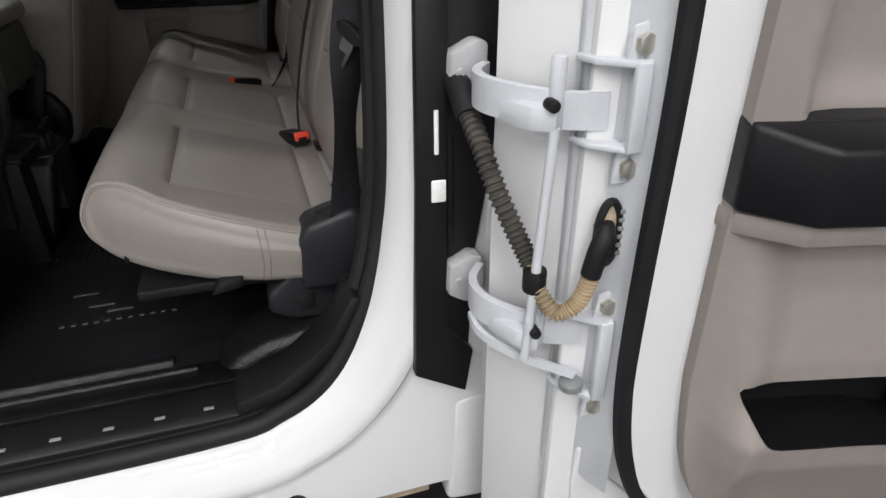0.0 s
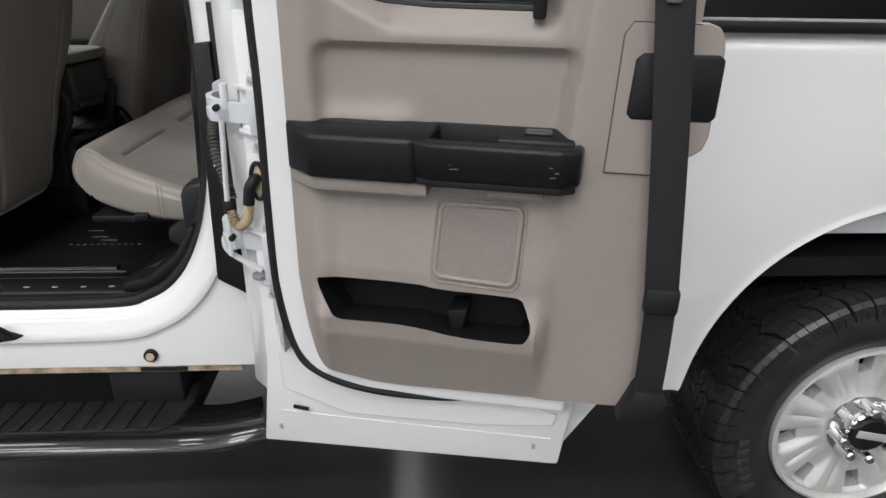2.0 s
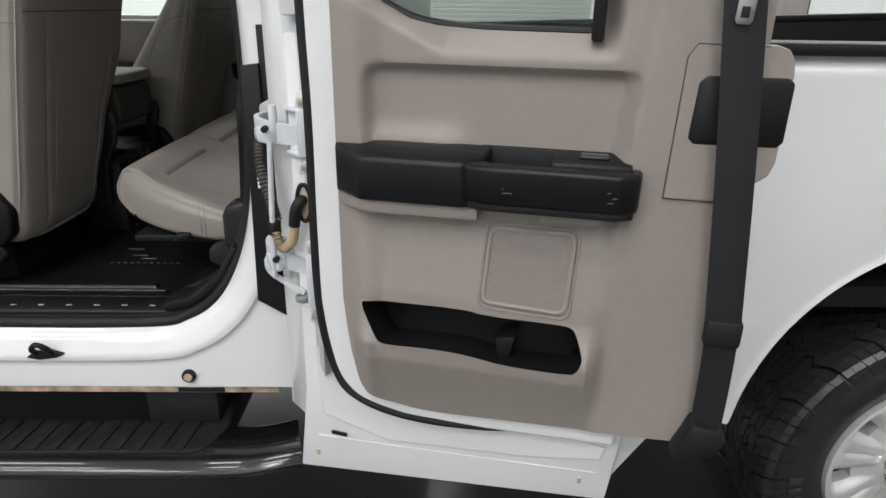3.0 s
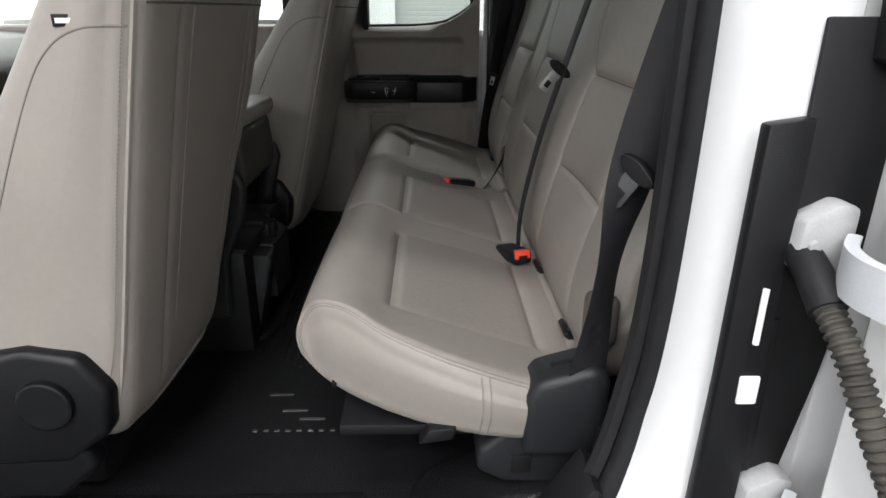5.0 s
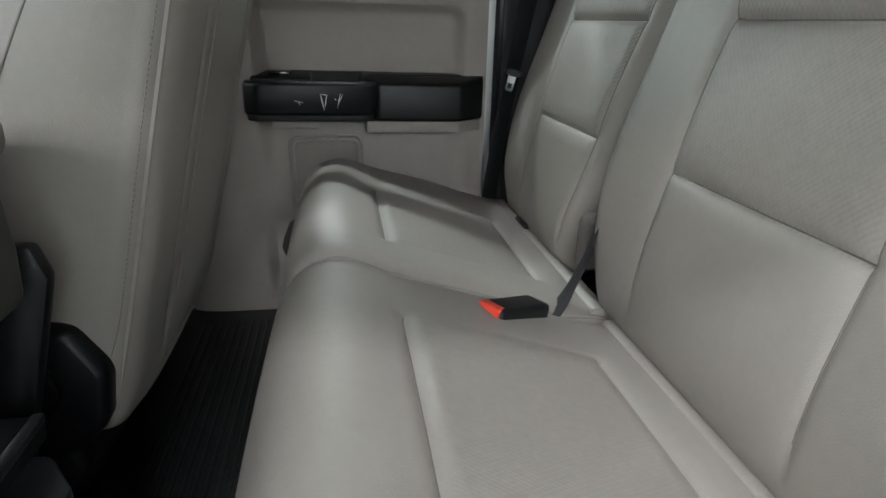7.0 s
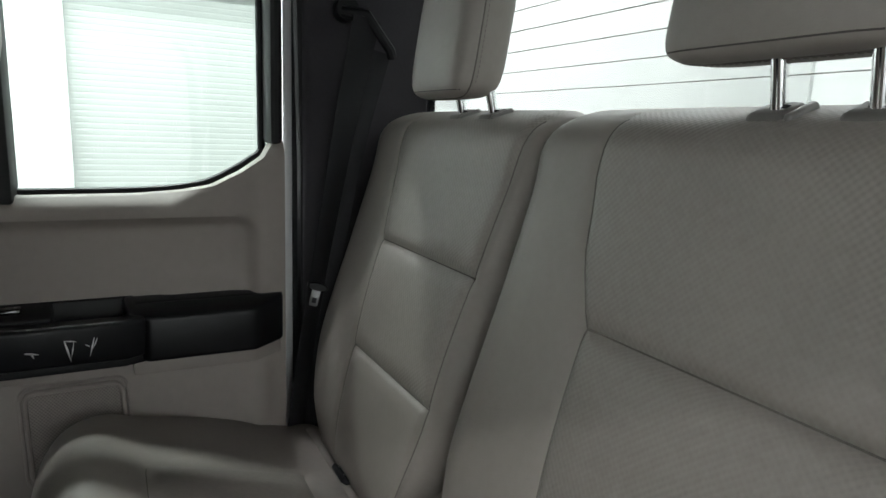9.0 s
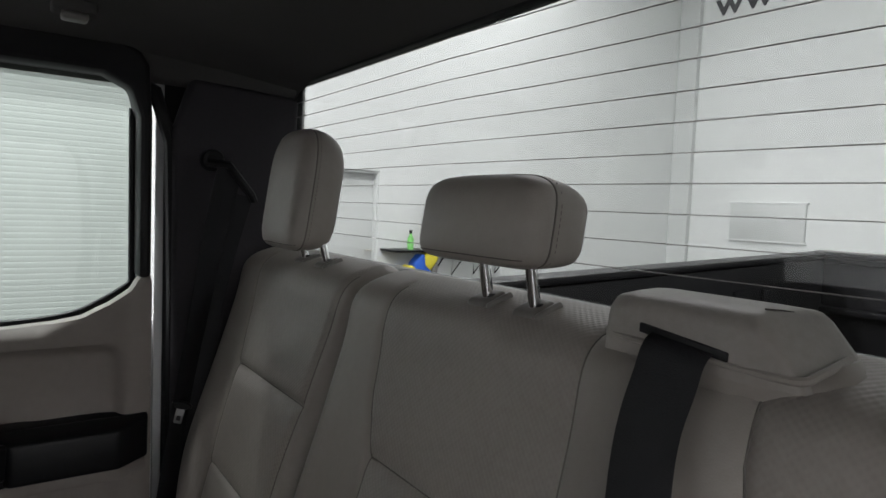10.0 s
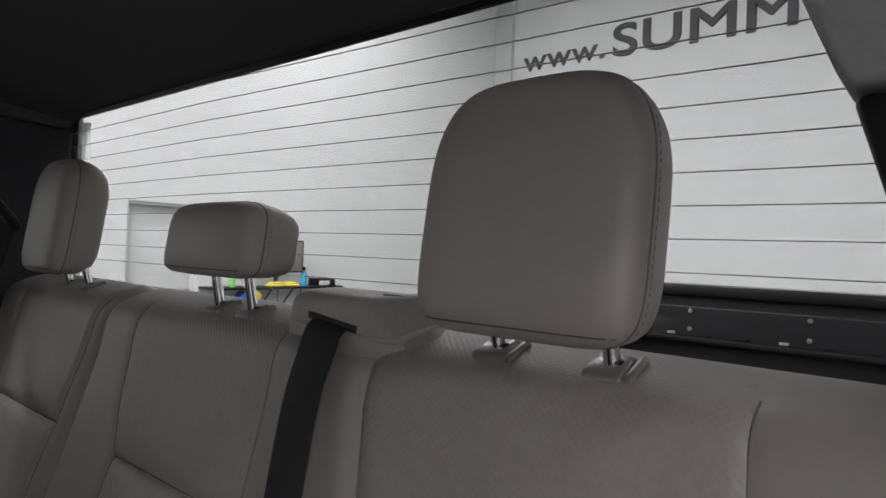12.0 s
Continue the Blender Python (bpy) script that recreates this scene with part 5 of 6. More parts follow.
def cushion(t, y0, y1, ya, yb, corner=0, r=0.035):
    def shape(y, q):
        return 0.006 * near_field(y, ((ya, yb),)) * smoothstep(0.3, 1.2, q) * (1 - smoothstep(3.2, 4.5, q)) + 0.002 * smoothstep(3.05, 3.6, q) * (1 - smoothstep(4.5, 5.5, q))
    bm, at, (ys, ts, rings) = pad(CUSHION, y0, y1, r, cross=((3, ya, yb, 0.008), (1, ya, yb, 0.006)), along=((ya, 0.9, 3.02, 0.0011), (yb, 0.9, 3.02, 0.0011)), swell=0.004, shape=shape)
    for v in bm.verts:
        f = max(0.0, min(1.0, (-0.20 - v.co.x) / 0.27)) ** 2.0
        if corner < 0:
            v.co.y += 0.115 * f * min(1.0, max(0.0, (y1 - v.co.y) / (y1 - y0))) ** 4
        if corner > 0:
            v.co.y -= 0.085 * f * max(0.0, (v.co.y - y0) / (y1 - y0)) ** 4
    lines = []
    for end, offs in ((0, (0.006, 0.011)), (1, (0.008,))):
        for off in offs:
            want = y0 + off if end == 0 else y1 - off
            ring = min(zip(ys, rings), key=lambda e: abs(e[0] - want))[1]
            lines.append([v.co.copy() for v, q in zip(ring, ts) if 0.0 <= q <= 7.2])
    # tubes that paint crease shade into the cross seams, lighter at the rear
    folds = []
    for i, m in ((3, THREAD_MID), (1, THREAD)):
        k = min(range(len(ts)), key=lambda n: abs(ts[n] - i))
        folds.append(([r[k].co.copy() for y, r in zip(ys, rings) if ya + 0.004 <= y <= yb - 0.004], m))
    k = min(range(len(ts)), key=lambda n: abs(ts[n] - 7.55))
    hem = [r[k].co.copy() for r in rings[3:-3]]
    c = part("cushion", bm, VINYL, t, "taupe vinyl seat cushion")
    part("hem", tube(hem, 0.004, 6), RUBBER, c, "black edge binding")
    split_insert(c, lambda p: -0.351 < p.x < -0.148 and ya < p.y < yb and p.z > 1.03, CUSHION_INSERT)
    for ln in lines:
        part("seam", tube(ln, 0.0010, 6), THREAD, c)
    for ln, m in folds:
        part("fold", tube(ln, 0.0009, 6), m, c)
    return c


def backrest(t, y0, y1, fields, flares, dish=()):
    cross, along = [], []
    for ya, yb in fields:
        cross += [(2, ya, yb, 0.007), (3, ya, yb, 0.010)]
        along += [(ya, 0.6, 5.9, 0.0032), (yb, 0.6, 5.9, 0.0032)]

    def shape(y, q):
        w = smoothstep(0.4, 1.2, q) * (1 - smoothstep(4.6, 5.6, q))
        f = near_field(y, fields)
        bulge = 0.0025 * (1 - f) * math.sin(math.pi * ((q - 2) % 1 if 2 < q < 3 else 0.5 * min(1, max(0, q - 3))))
        hollow = sum(deep * max(0.0, 1 - ((y - yc) / half) ** 2) for yc, half, deep in dish) * smoothstep(1.2, 2.2, q) * (1 - smoothstep(3.2, 4.2, q))
        return 0.006 * f * w + bulge * w - hollow

    def warp(co):
        # the fields flare towards the top
        co = co.copy()
        y = co.y
        for edge, zs, ys in flares:
            co.y += (float(np.interp(co.z, zs, ys)) - edge) * math.exp(-((y - edge) / 0.075) ** 2)
        lo = smoothstep(1.24, 1.06, co.z)
        co.y -= 0.05 * lo * smoothstep(y1 - 0.14, y1, co.y)
        co.y += 0.05 * lo * smoothstep(y0 + 0.14, y0, co.y)
        return co
    bm, at, (ys, ts, rings) = pad(BACK, y0, y1, 0.05, cross, along, swell=0.003, ny=40, shape=shape)
    woven = []
    for p in bm.faces:
        m = p.calc_center_median()
        woven.append(any(ya < m.y < yb for ya, yb in fields) and m.z > 1.245 and (m.x < 0.055 + 0.36 * (m.z - 1.5) or (m.z > 1.56 and m.x < 0.12)))
    for v in bm.verts:
        v.co = warp(v.co)
    lines, creases = [], []
    for ya, yb in fields:
        for y in (ya, yb):
            ring = min(zip(ys, rings), key=lambda e: abs(e[0] - y))[1]
            lines.append([v.co.copy() for v, q in zip(ring, ts) if 0.8 <= q <= 5.9])
        for i in (2, 3):
            k = min(range(len(ts)), key=lambda n: abs(ts[n] - i))
            (creases if i == 3 else lines).append([r[k].co.copy() for y, r in zip(ys, rings) if ya <= y <= yb])
    b = part("backrest", bm, VINYL, t, "taupe vinyl backrest with stitched panels")
    b.data.materials.append(VINYL_INSERT)
    for p, f in zip(b.data.polygons, woven):
        p.material_index = int(f)
    for ln in lines:
        part("seam", tube(ln, 0.0009, 6), THREAD_MID, b)
    for ln in creases:
        part("seam", tube(ln, 0.0014, 6), THREAD_MID, b)
    return b


def guide(t, y):
    def shell(y0, y1, r):
        bm = box(-0.018, 0.020, y0, y1, -0.012, 0.0060, r, 4)
        for v in bm.verts:
            k = 1 - 0.16 * ramp(-0.012, 0.006, v.co.z)
            v.co.x *= k
            v.co.z -= 0.0045 * ramp(-0.002, -0.018, v.co.x) * ramp(-0.004, 0.006, v.co.z)
        bmesh.ops.rotate(bm, verts=bm.verts, matrix=Matrix.Rotation(radians(-15), 3, "Y"))
        bmesh.ops.translate(bm, verts=bm.verts, vec=(0.060, y, 1.5895))
        return bm
    g = part("post_guide", shell(-0.0120, 0.0188, 0.0055), GUIDE, t, "grey plastic post guide")
    part("release_button", shell(-0.0198, -0.0127, 0.0030), GUIDE, g)
    part("post_hole", rod(0.060, y, 1.5945, 0.0072, 0.0030, "z", 18), RUBBER, g)
    return g


def dashes(line, on, off, r):
    """Short stitches laid end to end along a line."""
    line = [Vector(p) for p in line]
    out, t = [], 0.0
    total = 0.0
    for p, q in zip(line, line[1:]):
        length = (q - p).length
        while t < total + length:
            k0 = (t - total) / length
            k1 = min(1.0, k0 + on / length)
            if k1 - k0 > 0.3 * on / length:
                out.append(tube([p.lerp(q, k0), p.lerp(q, k1)], r, 5))
            t += on + off
        total += length
    return merge(*out)


def headrest(label, yc, half, z0, z1, x0, x1, posts, post_z, round_top):
    t = thing("headrest", label, "headrest", pose(0, 0, 0), group="rear headrests")
    h = z1 - z0
    mid = (z0 + z1) / 2
    # outline in y, z drawn along x with pillowed faces
    pts = []
    n = 64
    for k in range(n):
        a = 2 * math.pi * k / n
        c, s = math.cos(a), math.sin(a)
        e = 0.30 if s < 0 else round_top
        y = half * math.copysign(abs(c) ** e, c) * (1 - 0.06 * max(0, s))
        z = h / 2 * math.copysign(abs(s) ** e, s)
        pts.append((y, z))
    bm = bmesh.new()
    rings = []
    lay = ((0.0, 0.0), (0.0005, 0.25), (0.002, 0.5), (0.0042, 0.7), (0.0075, 0.84), (0.012, 0.92), (0.018, 0.965), (0.026, 0.99), (0.0325, 0.997), (0.0345, 0.992), (0.0365, 0.999), (0.046, 1.003),
           (0.060, 1.0), (0.072, 0.985), (0.083, 0.955), (0.092, 0.90), (0.099, 0.80), (0.102, 0.66), (0.103, 0.4), (0.103, 0.0))
    depth = x1 - x0
    for dx, k in lay:
        ring = []
        for y, z in pts:
            lean = 0.14 * (z * k + mid - 1.6)
            d = dx / 0.103 * depth
            ring.append(bm.verts.new((x0 + d + lean, yc + y * k, mid + z * k - (0.016 * ramp(0.04, 0.103, dx) ** 1.5 * (z > 0) * z / (h / 2)))))
        rings.append(ring)
    for a, b in zip(rings, rings[1:]):
        for k in range(n):
            bm.faces.new((a[k], a[(k + 1) % n], b[(k + 1) % n], b[k]))
    bmesh.ops.remove_doubles(bm, verts=bm.verts, dist=0.0004)
    bmesh.ops.recalc_face_normals(bm, faces=bm.faces)
    low = laid(bm, [(x0, yc + half * (k / 12 - 1) * 0.86, z0 + 0.0095) for k in range(25)], (1, 0, 0))
    c = part("cushion", bm, VINYL, t, "taupe vinyl headrest cushion")
    part("seam", tube(low, 0.0007, 6), THREAD_DARK, c)
    for f, k2 in ((0.0345, 0.995), (0.041, 1.003)):
        d = f / 0.103 * depth
        lp = [(x0 + d + 0.14 * (z + mid - 1.6), yc + y * k2, mid + z * k2) for y, z in pts]
        if f < 0.04:
            part("seam", tube(lp + [lp[0]], 0.0010, 6, False), THREAD_MID, c)
        else:
            part("stitching", dashes([(x, yc + (y - yc) * 1.004, mid + (z - mid) * 1.004) for x, y, z in lp + [lp[0]]], 0.0036, 0.0024, 0.00032), THREAD_MID, c)
    for y in posts:
        part("post", tube([(0.060, y, post_z), (0.046, y, z0 + 0.03)], 0.006, 12), CHROME, t, "chrome post")
    return t


bench = thing("rear_bench_seat", "taupe vinyl rear bench seat section for two", "car seat", pose(0, 0, 0), group="rear seats")
near_pad = cushion(bench, 0.172, 0.708, 0.285, 0.600, -1, 0.022)
panel = bmesh.new()
panel.from_mesh(near_pad.data)
for k in (0.0, 0.010):
    part("side_seam", tube(laid(panel, spline([(-0.236 + k, 0.0, 1.084), (-0.234 + k, 0.0, 1.06), (-0.234 + k, 0.0, 1.03), (-0.238 + k, 0.0, 1.0)], 6), (0, 1, 0)), 0.0012, 6), THREAD, near_pad)
panel.free()
cushion(bench, 0.706, 1.122, 0.728, 1.020, 0, 0.026)
HEIGHTS = (1.25, 1.404, 1.46, 1.53, 1.57)
backrest(bench, 0.185, 1.238, ((0.350, 0.636), (0.815, 1.088)),
         ((0.350, HEIGHTS, (0.347, 0.345, 0.362, 0.380, 0.383)), (0.636, HEIGHTS, (0.606, 0.613, 0.668, 0.682, 0.682)),
          (0.815, HEIGHTS, (0.800, 0.812, 0.815, 0.818, 0.820)), (1.088, HEIGHTS, (1.068, 1.080, 1.108, 1.123, 1.124))), ((0.48, 0.17, 0.010),))
for y in (0.477, 0.572, 0.909, 0.978):
    guide(bench, y)
single = thing("rear_single_seat", "taupe vinyl rear single seat", "car seat", pose(0, 0, 0), group="rear seats")
cushion(single, 1.126, 1.700, 1.238, 1.514, 1)
backrest(single, 1.241, 1.690, ((1.276, 1.540),),
         ((1.276, HEIGHTS, (1.279, 1.276, 1.270, 1.260, 1.252)), (1.540, HEIGHTS, (1.520, 1.543, 1.556, 1.570, 1.572))))
for y in (1.366, 1.445):
    guide(single, y)
headrest("large taupe vinyl headrest low on chrome posts", 0.526, 0.0875, 1.608, 1.793, -0.018, 0.064, (0.477, 0.572), 1.585, 0.56)
headrest("small taupe vinyl headrest raised on chrome posts", 0.980, 0.095, 1.627, 1.716, 0.014, 0.105, (0.909, 0.978), 1.585, 0.42)
headrest("large taupe vinyl headrest low on chrome posts", 1.422, 0.073, 1.608, 1.794, -0.015, 0.066, (1.366, 1.445), 1.585, 0.56)

# vinyl tubes added in the seat gap so that it shades less black
part("gap_filler", tube([(-0.094, 0.215, 1.044), (-0.094, 0.60, 1.044), (-0.094, 1.110, 1.044)], 0.015, 12), VINYL, bench)
part("gap_filler", tube([(-0.094, 1.140, 1.044), (-0.094, 1.655, 1.044)], 0.015, 12), VINYL, single)

# seat frame under the cushions
sf = thing("under_seat_bin", "black storage bin and legs under the rear seat", "storage bin", pose(0, 0, 0))
part("pan", box(-0.42, -0.12, 0.21, 1.69, 0.975, 0.992, 0.004), BLACK, sf)
for y in (0.36, 0.95, 1.55):
    part("leg", box(-0.16, -0.10, y - 0.02, y + 0.02, 0.829, 0.976, 0.004), BLACK, sf)
part("release_lever", prism([(-0.315, 0.985), (-0.27, 0.992), (-0.265, 1.012), (-0.30, 1.008)], 0.176, 0.20, "xz", 0.004), BLACK, sf)
part("rear_box", box(-0.10, 0.12, 0.15, 1.70, 0.829, 1.03, 0.02), BLACK_SOFT, sf)

# bezel for the middle belt
bz = thing("belt_guide_cover", "taupe plastic belt guide on the seat top", "belt guide", pose(0, 0, 0))
bmz = bmesh.new()
rings = []
for y, k in ((0.656, 0.0), (0.658, 0.12), (0.661, 0.24), (0.683, 0.90), (0.687, 0.965), (0.692, 0.99), (0.70, 1.0), (0.74, 1.0), (0.782, 1.0), (0.789, 0.985), (0.794, 0.95), (0.797, 0.86), (0.7985, 0.5), (0.799, 0.0)):
    sec = [(0.0, 0.0), (0.001, 0.3), (0.003, 0.70), (0.0045, 0.82), (0.008, 0.91), (0.014, 0.955), (0.030, 0.985), (0.050, 1.0), (0.061, 0.98), (0.068, 0.90), (0.073, 0.65), (0.075, 0.0)]
    rings.append([bmz.verts.new((0.024 + x + 0.008 * (1 - k) * (x < 0.02), y - 0.014 * (y < 0.7) * ramp(0.008, 0.06, x), 1.581 + 0.045 * h * k)) for x, h in sec])
for a, b in zip(rings, rings[1:]):
    for k in range(len(a) - 1):
        bmz.faces.new((a[k], a[k + 1], b[k + 1], b[k]))
bmesh.ops.recalc_face_normals(bmz, faces=bmz.faces)
hs = part("housing", bmz, CARD, bz)
part("slot", prism([(0.700, 1.591), (0.767, 1.5987), (0.767, 1.6055), (0.700, 1.5975)], 0.0240, 0.045, "yz", 0.001), RUBBER, hs)
part("lid_seam", tube([(0.046, 0.690, 1.6256), (0.056, 0.684, 1.6250), (0.062, 0.680, 1.6240)], 0.0006, 6), THREAD_DARK, hs)
# padded vinyl under the guide, closing on the backrest
padding = bmesh.new()
rings = []
loop = soften([(0.026, 0.652), (0.118, 0.652), (0.118, 0.802), (0.026, 0.802)], 3)
for k in (0.0, 0.12, 0.3, 0.5, 0.75, 1.0):
    ring = []
    for x, y in loop:
        front = ramp(0.06, 0.034, x)
        away = math.copysign(smoothstep(0.5, 1.0, abs(y - 0.727) / 0.075), y - 0.727)
        z = 1.5865 + 0.006 * ramp(0.66, 0.80, y) + 0.010 * ramp(0.03, 0.06, x) + 0.002 * math.sin(math.pi * min(1.0, 3 * k))
        ring.append(padding.verts.new((x - 0.003 * math.sin(math.pi * k) * front + 0.012 * k * k * front, y + away * 0.032 * k, z - (0.036 * front + 0.015 * (1 - front)) * k ** 1.4)))
    rings.append(ring)
for a, b in zip(rings, rings[1:]):
    for k in range(len(a)):
        padding.faces.new((a[k - 1], a[k], b[k], b[k - 1]))
padding.faces.new(rings[0])
bmesh.ops.recalc_face_normals(padding, faces=padding.faces)
part("pad", padding, VINYL, bz)
part("welt", tube(spline([(0.075, 0.802, 1.6040), (0.045, 0.802, 1.600), (0.032, 0.797, 1.5945), (0.0265, 0.78, 1.5925), (0.0262, 0.70, 1.5895), (0.030, 0.661, 1.5885), (0.043, 0.653, 1.593), (0.075, 0.652, 1.598)], 8), 0.0028, 8), VINYL, bz)


# ---- belts and buckles ----
def buckle(x, y, z, rz, label):
    t = thing("belt_buckle", label, "buckle", pose(x, y, z, 0, -10, rz), group="belt buckles")
    bm = box(-0.046, 0.036, -0.0195, 0.0195, -0.013, 0.013, 0.006, 3)
    part("body", bm, BLACK, t)
    part("button", box(0.024, 0.0385, -0.0155, 0.0155, -0.004, 0.0135, 0.003), RED, t, "bright red press button")
    part("slot", box(0.030, 0.0390, -0.009, 0.009, -0.0045, 0.0035, 0.001), RUBBER, t)


buckle(-0.138, 0.620, 1.073, -72, "black belt buckle with a red button")
buckle(-0.226, 1.086, 1.086, -150, "black belt buckle with a red button")


def latch_plate(parent, m, steel=None):
    bm = prism([(-0.0105, 0.0), (0.0105, 0.0), (0.0105, -0.036), (0.008, -0.041), (-0.008, -0.041), (-0.0105, -0.036)], -0.0015, 0.0015, "xz", 0.001)
    l = part("latch_plate", bm, steel or LATCH, parent, "steel latch plate")
    l.matrix_basis = m
    part("latch_slot", box(-0.005, 0.005, -0.0022, 0.0022, -0.033, -0.020, 0.0008), RUBBER, l)
    gr = rod(0, 0, 0.008, 0.0245, 0.012, "y", 28, 0.004)
    for v in gr.verts:
        v.co.z = 0.008 + (v.co.z - 0.008) * 0.40
    b = part("latch_grip", gr, BLACK, parent)
    b.matrix_basis = m


def belt(label, path, sides, width=0.047):
    t = thing("seat_belt", label, "seat belt", pose(0, 0, 0), group="seat belts")
    part("webbing", ribbon(path, sides, width), WEB, t)
    return t


b1 = belt("black middle seat belt hanging over the backrest", [(0.045, 0.733, 1.5985), (0.026, 0.733, 1.5975), (0.0155, 0.733, 1.591), (0.0095, 0.734, 1.575), (-0.006, 0.736, 1.525), (-0.043, 0.715, 1.42), (-0.088, 0.695, 1.28), (-0.118, 0.672, 1.16), (-0.126, 0.658, 1.09), (-0.122, 0.652, 1.045)],
          [(0, 1, 0.12), (0, 1, 0.12), (0, 1, 0.12), (0, 1, 0.15), (0.05, 1, 0.2), (0.05, 1, 0.1), (0.05, 1, 0.1), (0.05, 1, 0), (0, 1, 0), (0, 1, 0)])
latch_plate(b1, pose(-0.062, 0.704, 1.398, 8, 38, 8), LATCH_LIT)
b2 = belt("black outer seat belt hanging beside the seat", [(0.03, 0.150, 1.86), (0.0, 0.140, 1.70), (-0.05, 0.138, 1.53), (-0.082, 0.150, 1.38), (-0.098, 0.162, 1.24), (-0.108, 0.170, 1.10), (-0.125, 0.175, 0.98)],
          [(0.8, -0.6, 0), (0.8, -0.6, 0), (0.8, -0.55, 0), (0.9, -0.4, 0), (0.75, 0.66, 0), (0.8, 0.2, 0), (0.8, 0.0, 0)])
latch_plate(b2, pose(-0.088, 0.142, 1.345, 0, 34, -50), LATCH_SHADED)
b3 = belt("black outer seat belt hanging from a pillar loop", [(-0.010, 1.64, 1.735), (-0.03, 1.655, 1.62), (-0.052, 1.665, 1.48), (-0.076, 1.672, 1.33), (-0.10, 1.68, 1.16), (-0.115, 1.685, 1.03)],
          [(1, 0.1, 0), (1, 0.3, 0), (0.9, 0.5, 0), (0.8, 0.6, 0), (0.8, 0.6, 0), (0.8, 0.6, 0)])
latch_plate(b3, pose(-0.083, 1.660, 1.30, 4, 14, -20) @ Matrix.Scale(0.72, 4))
part("pillar_loop", tube([(-0.045, 1.66, 1.745), (-0.01, 1.645, 1.742), (0.03, 1.64, 1.69), (0.035, 1.645, 1.68)], 0.008, 8), BLACK, b3)
part("loop_cover", rod(-0.028, 1.69, 1.752, 0.02, 0.03, "y", 18, 0.006), BLACK, b3)
part("return_webbing", ribbon([(0.02, 1.665, 1.69), (-0.02, 1.69, 1.5), (-0.06, 1.70, 1.2), (-0.06, 1.70, 0.95)], (1, -0.3, 0), 0.04), WEB, b3)

belt("short black belt strap in the gap between seat backs", [(-0.086, 1.190, 1.160), (-0.108, 1.17, 1.115), (-0.14, 1.15, 1.070), (-0.18, 1.125, 1.040)], (0.4, 0.9, 0.2), 0.04)
nub = thing("seat_pivot_cover", "brown cloth cover over the inner seat pivot, shade painted in", "cover", pose(-0.078, 1.224, 1.128))
part("shell", box(-0.02, 0.025, -0.016, 0.016, -0.05, 0.03, 0.015, 3), PIVOT, nub)
nub2 = thing("seat_pivot_cover", "brown cloth cover over the outer seat pivot, shade painted in", "cover", pose(-0.088, 0.218, 1.150))
part("shell", box(-0.018, 0.025, -0.016, 0.016, -0.045, 0.030, 0.013, 3), PIVOT, nub2)

# belt of the front seat, carried by the open door
b4 = thing("seat_belt", "black front seat belt on the open door's edge", "seat belt", pose(0.05, -0.222, 0.0, 0, 0, -14.5), group="seat belts")
part("webbing", ribbon([(0.645, -0.06, 1.95), (0.687, -0.06, 1.6), (0.716, -0.06, 1.35), (0.736, -0.06, 1.15), (0.741, -0.058, 1.10)], (1, 0, 0), 0.05), WEB, b4)
part("anchor_sleeve", box(0.716, 0.768, -0.066, -0.045, 1.075, 1.118, 0.006), RUBBER, b4)
part("lower_webbing", ribbon([(0.742, -0.056, 1.1), (0.746, -0.05, 1.0), (0.747, -0.045, 0.91)], (1, 0, 0), 0.046, 0.004), WEB, b4)
part("anchor_boot", prism([(0.70, 0.86), (0.765, 0.87), (0.78, 0.905), (0.77, 0.925), (0.725, 0.93), (0.715, 0.90)], -0.062, -0.015, "xz", 0.008), RUBBER, b4)
latch_plate(b4, pose(0.695, -0.066, 1.563, 0, 3, 0))

# belt anchor box beside the rear seat
ab = thing("belt_anchor_cover", "grey-black plastic anchor cover beside the seat", "anchor cover", pose(0, 0, 0))
part("base", prism([(-0.236, 0.96), (-0.20, 0.99), (-0.12, 1.0), (-0.075, 1.02), (-0.07, 0.87), (-0.10, 0.90), (-0.20, 0.905), (-0.238, 0.925)], 0.196, 0.30, "xz", 0.010, 3), COVER, ab)
part("slot", box(-0.192, -0.166, 0.193, 0.205, 0.925, 0.953, 0.002), RUBBER, ab)
part("upper_cover", prism([(-0.182, 0.975), (-0.180, 1.060), (-0.168, 1.085), (-0.100, 1.105), (-0.078, 1.090), (-0.080, 0.975)], 0.160, 0.228, "xz", 0.012, 3), COVER, ab)
part("belt_slit", prism([(-0.150, 1.083), (-0.100, 1.095), (-0.100, 1.1065), (-0.150, 1.0935)], 0.188, 0.194, "xz"), RUBBER, ab)

# child seat anchors in the gap between cushion and backrest
for y in (0.338, 0.581, 1.485):
    a = thing("child_seat_anchor", "small black plastic anchor guide in the seat gap", "anchor", pose(-0.094, y, 1.062, 0, 40, 0), group="child seat anchors")
    part("frame", box(-0.011, 0.011, -0.024, 0.024, -0.006, 0.003, 0.003, 3), BLACK, a)
    part("opening", box(-0.006, 0.006, -0.017, 0.017, -0.003, 0.0034, 0.0005), RUBBER, a)
    part("ring", tube([(-0.008, -0.012, 0.002), (-0.003, -0.011, 0.005), (-0.003, 0.011, 0.005), (-0.008, 0.012, 0.002)], 0.0018, 8), LATCH, a, "steel anchor wire")


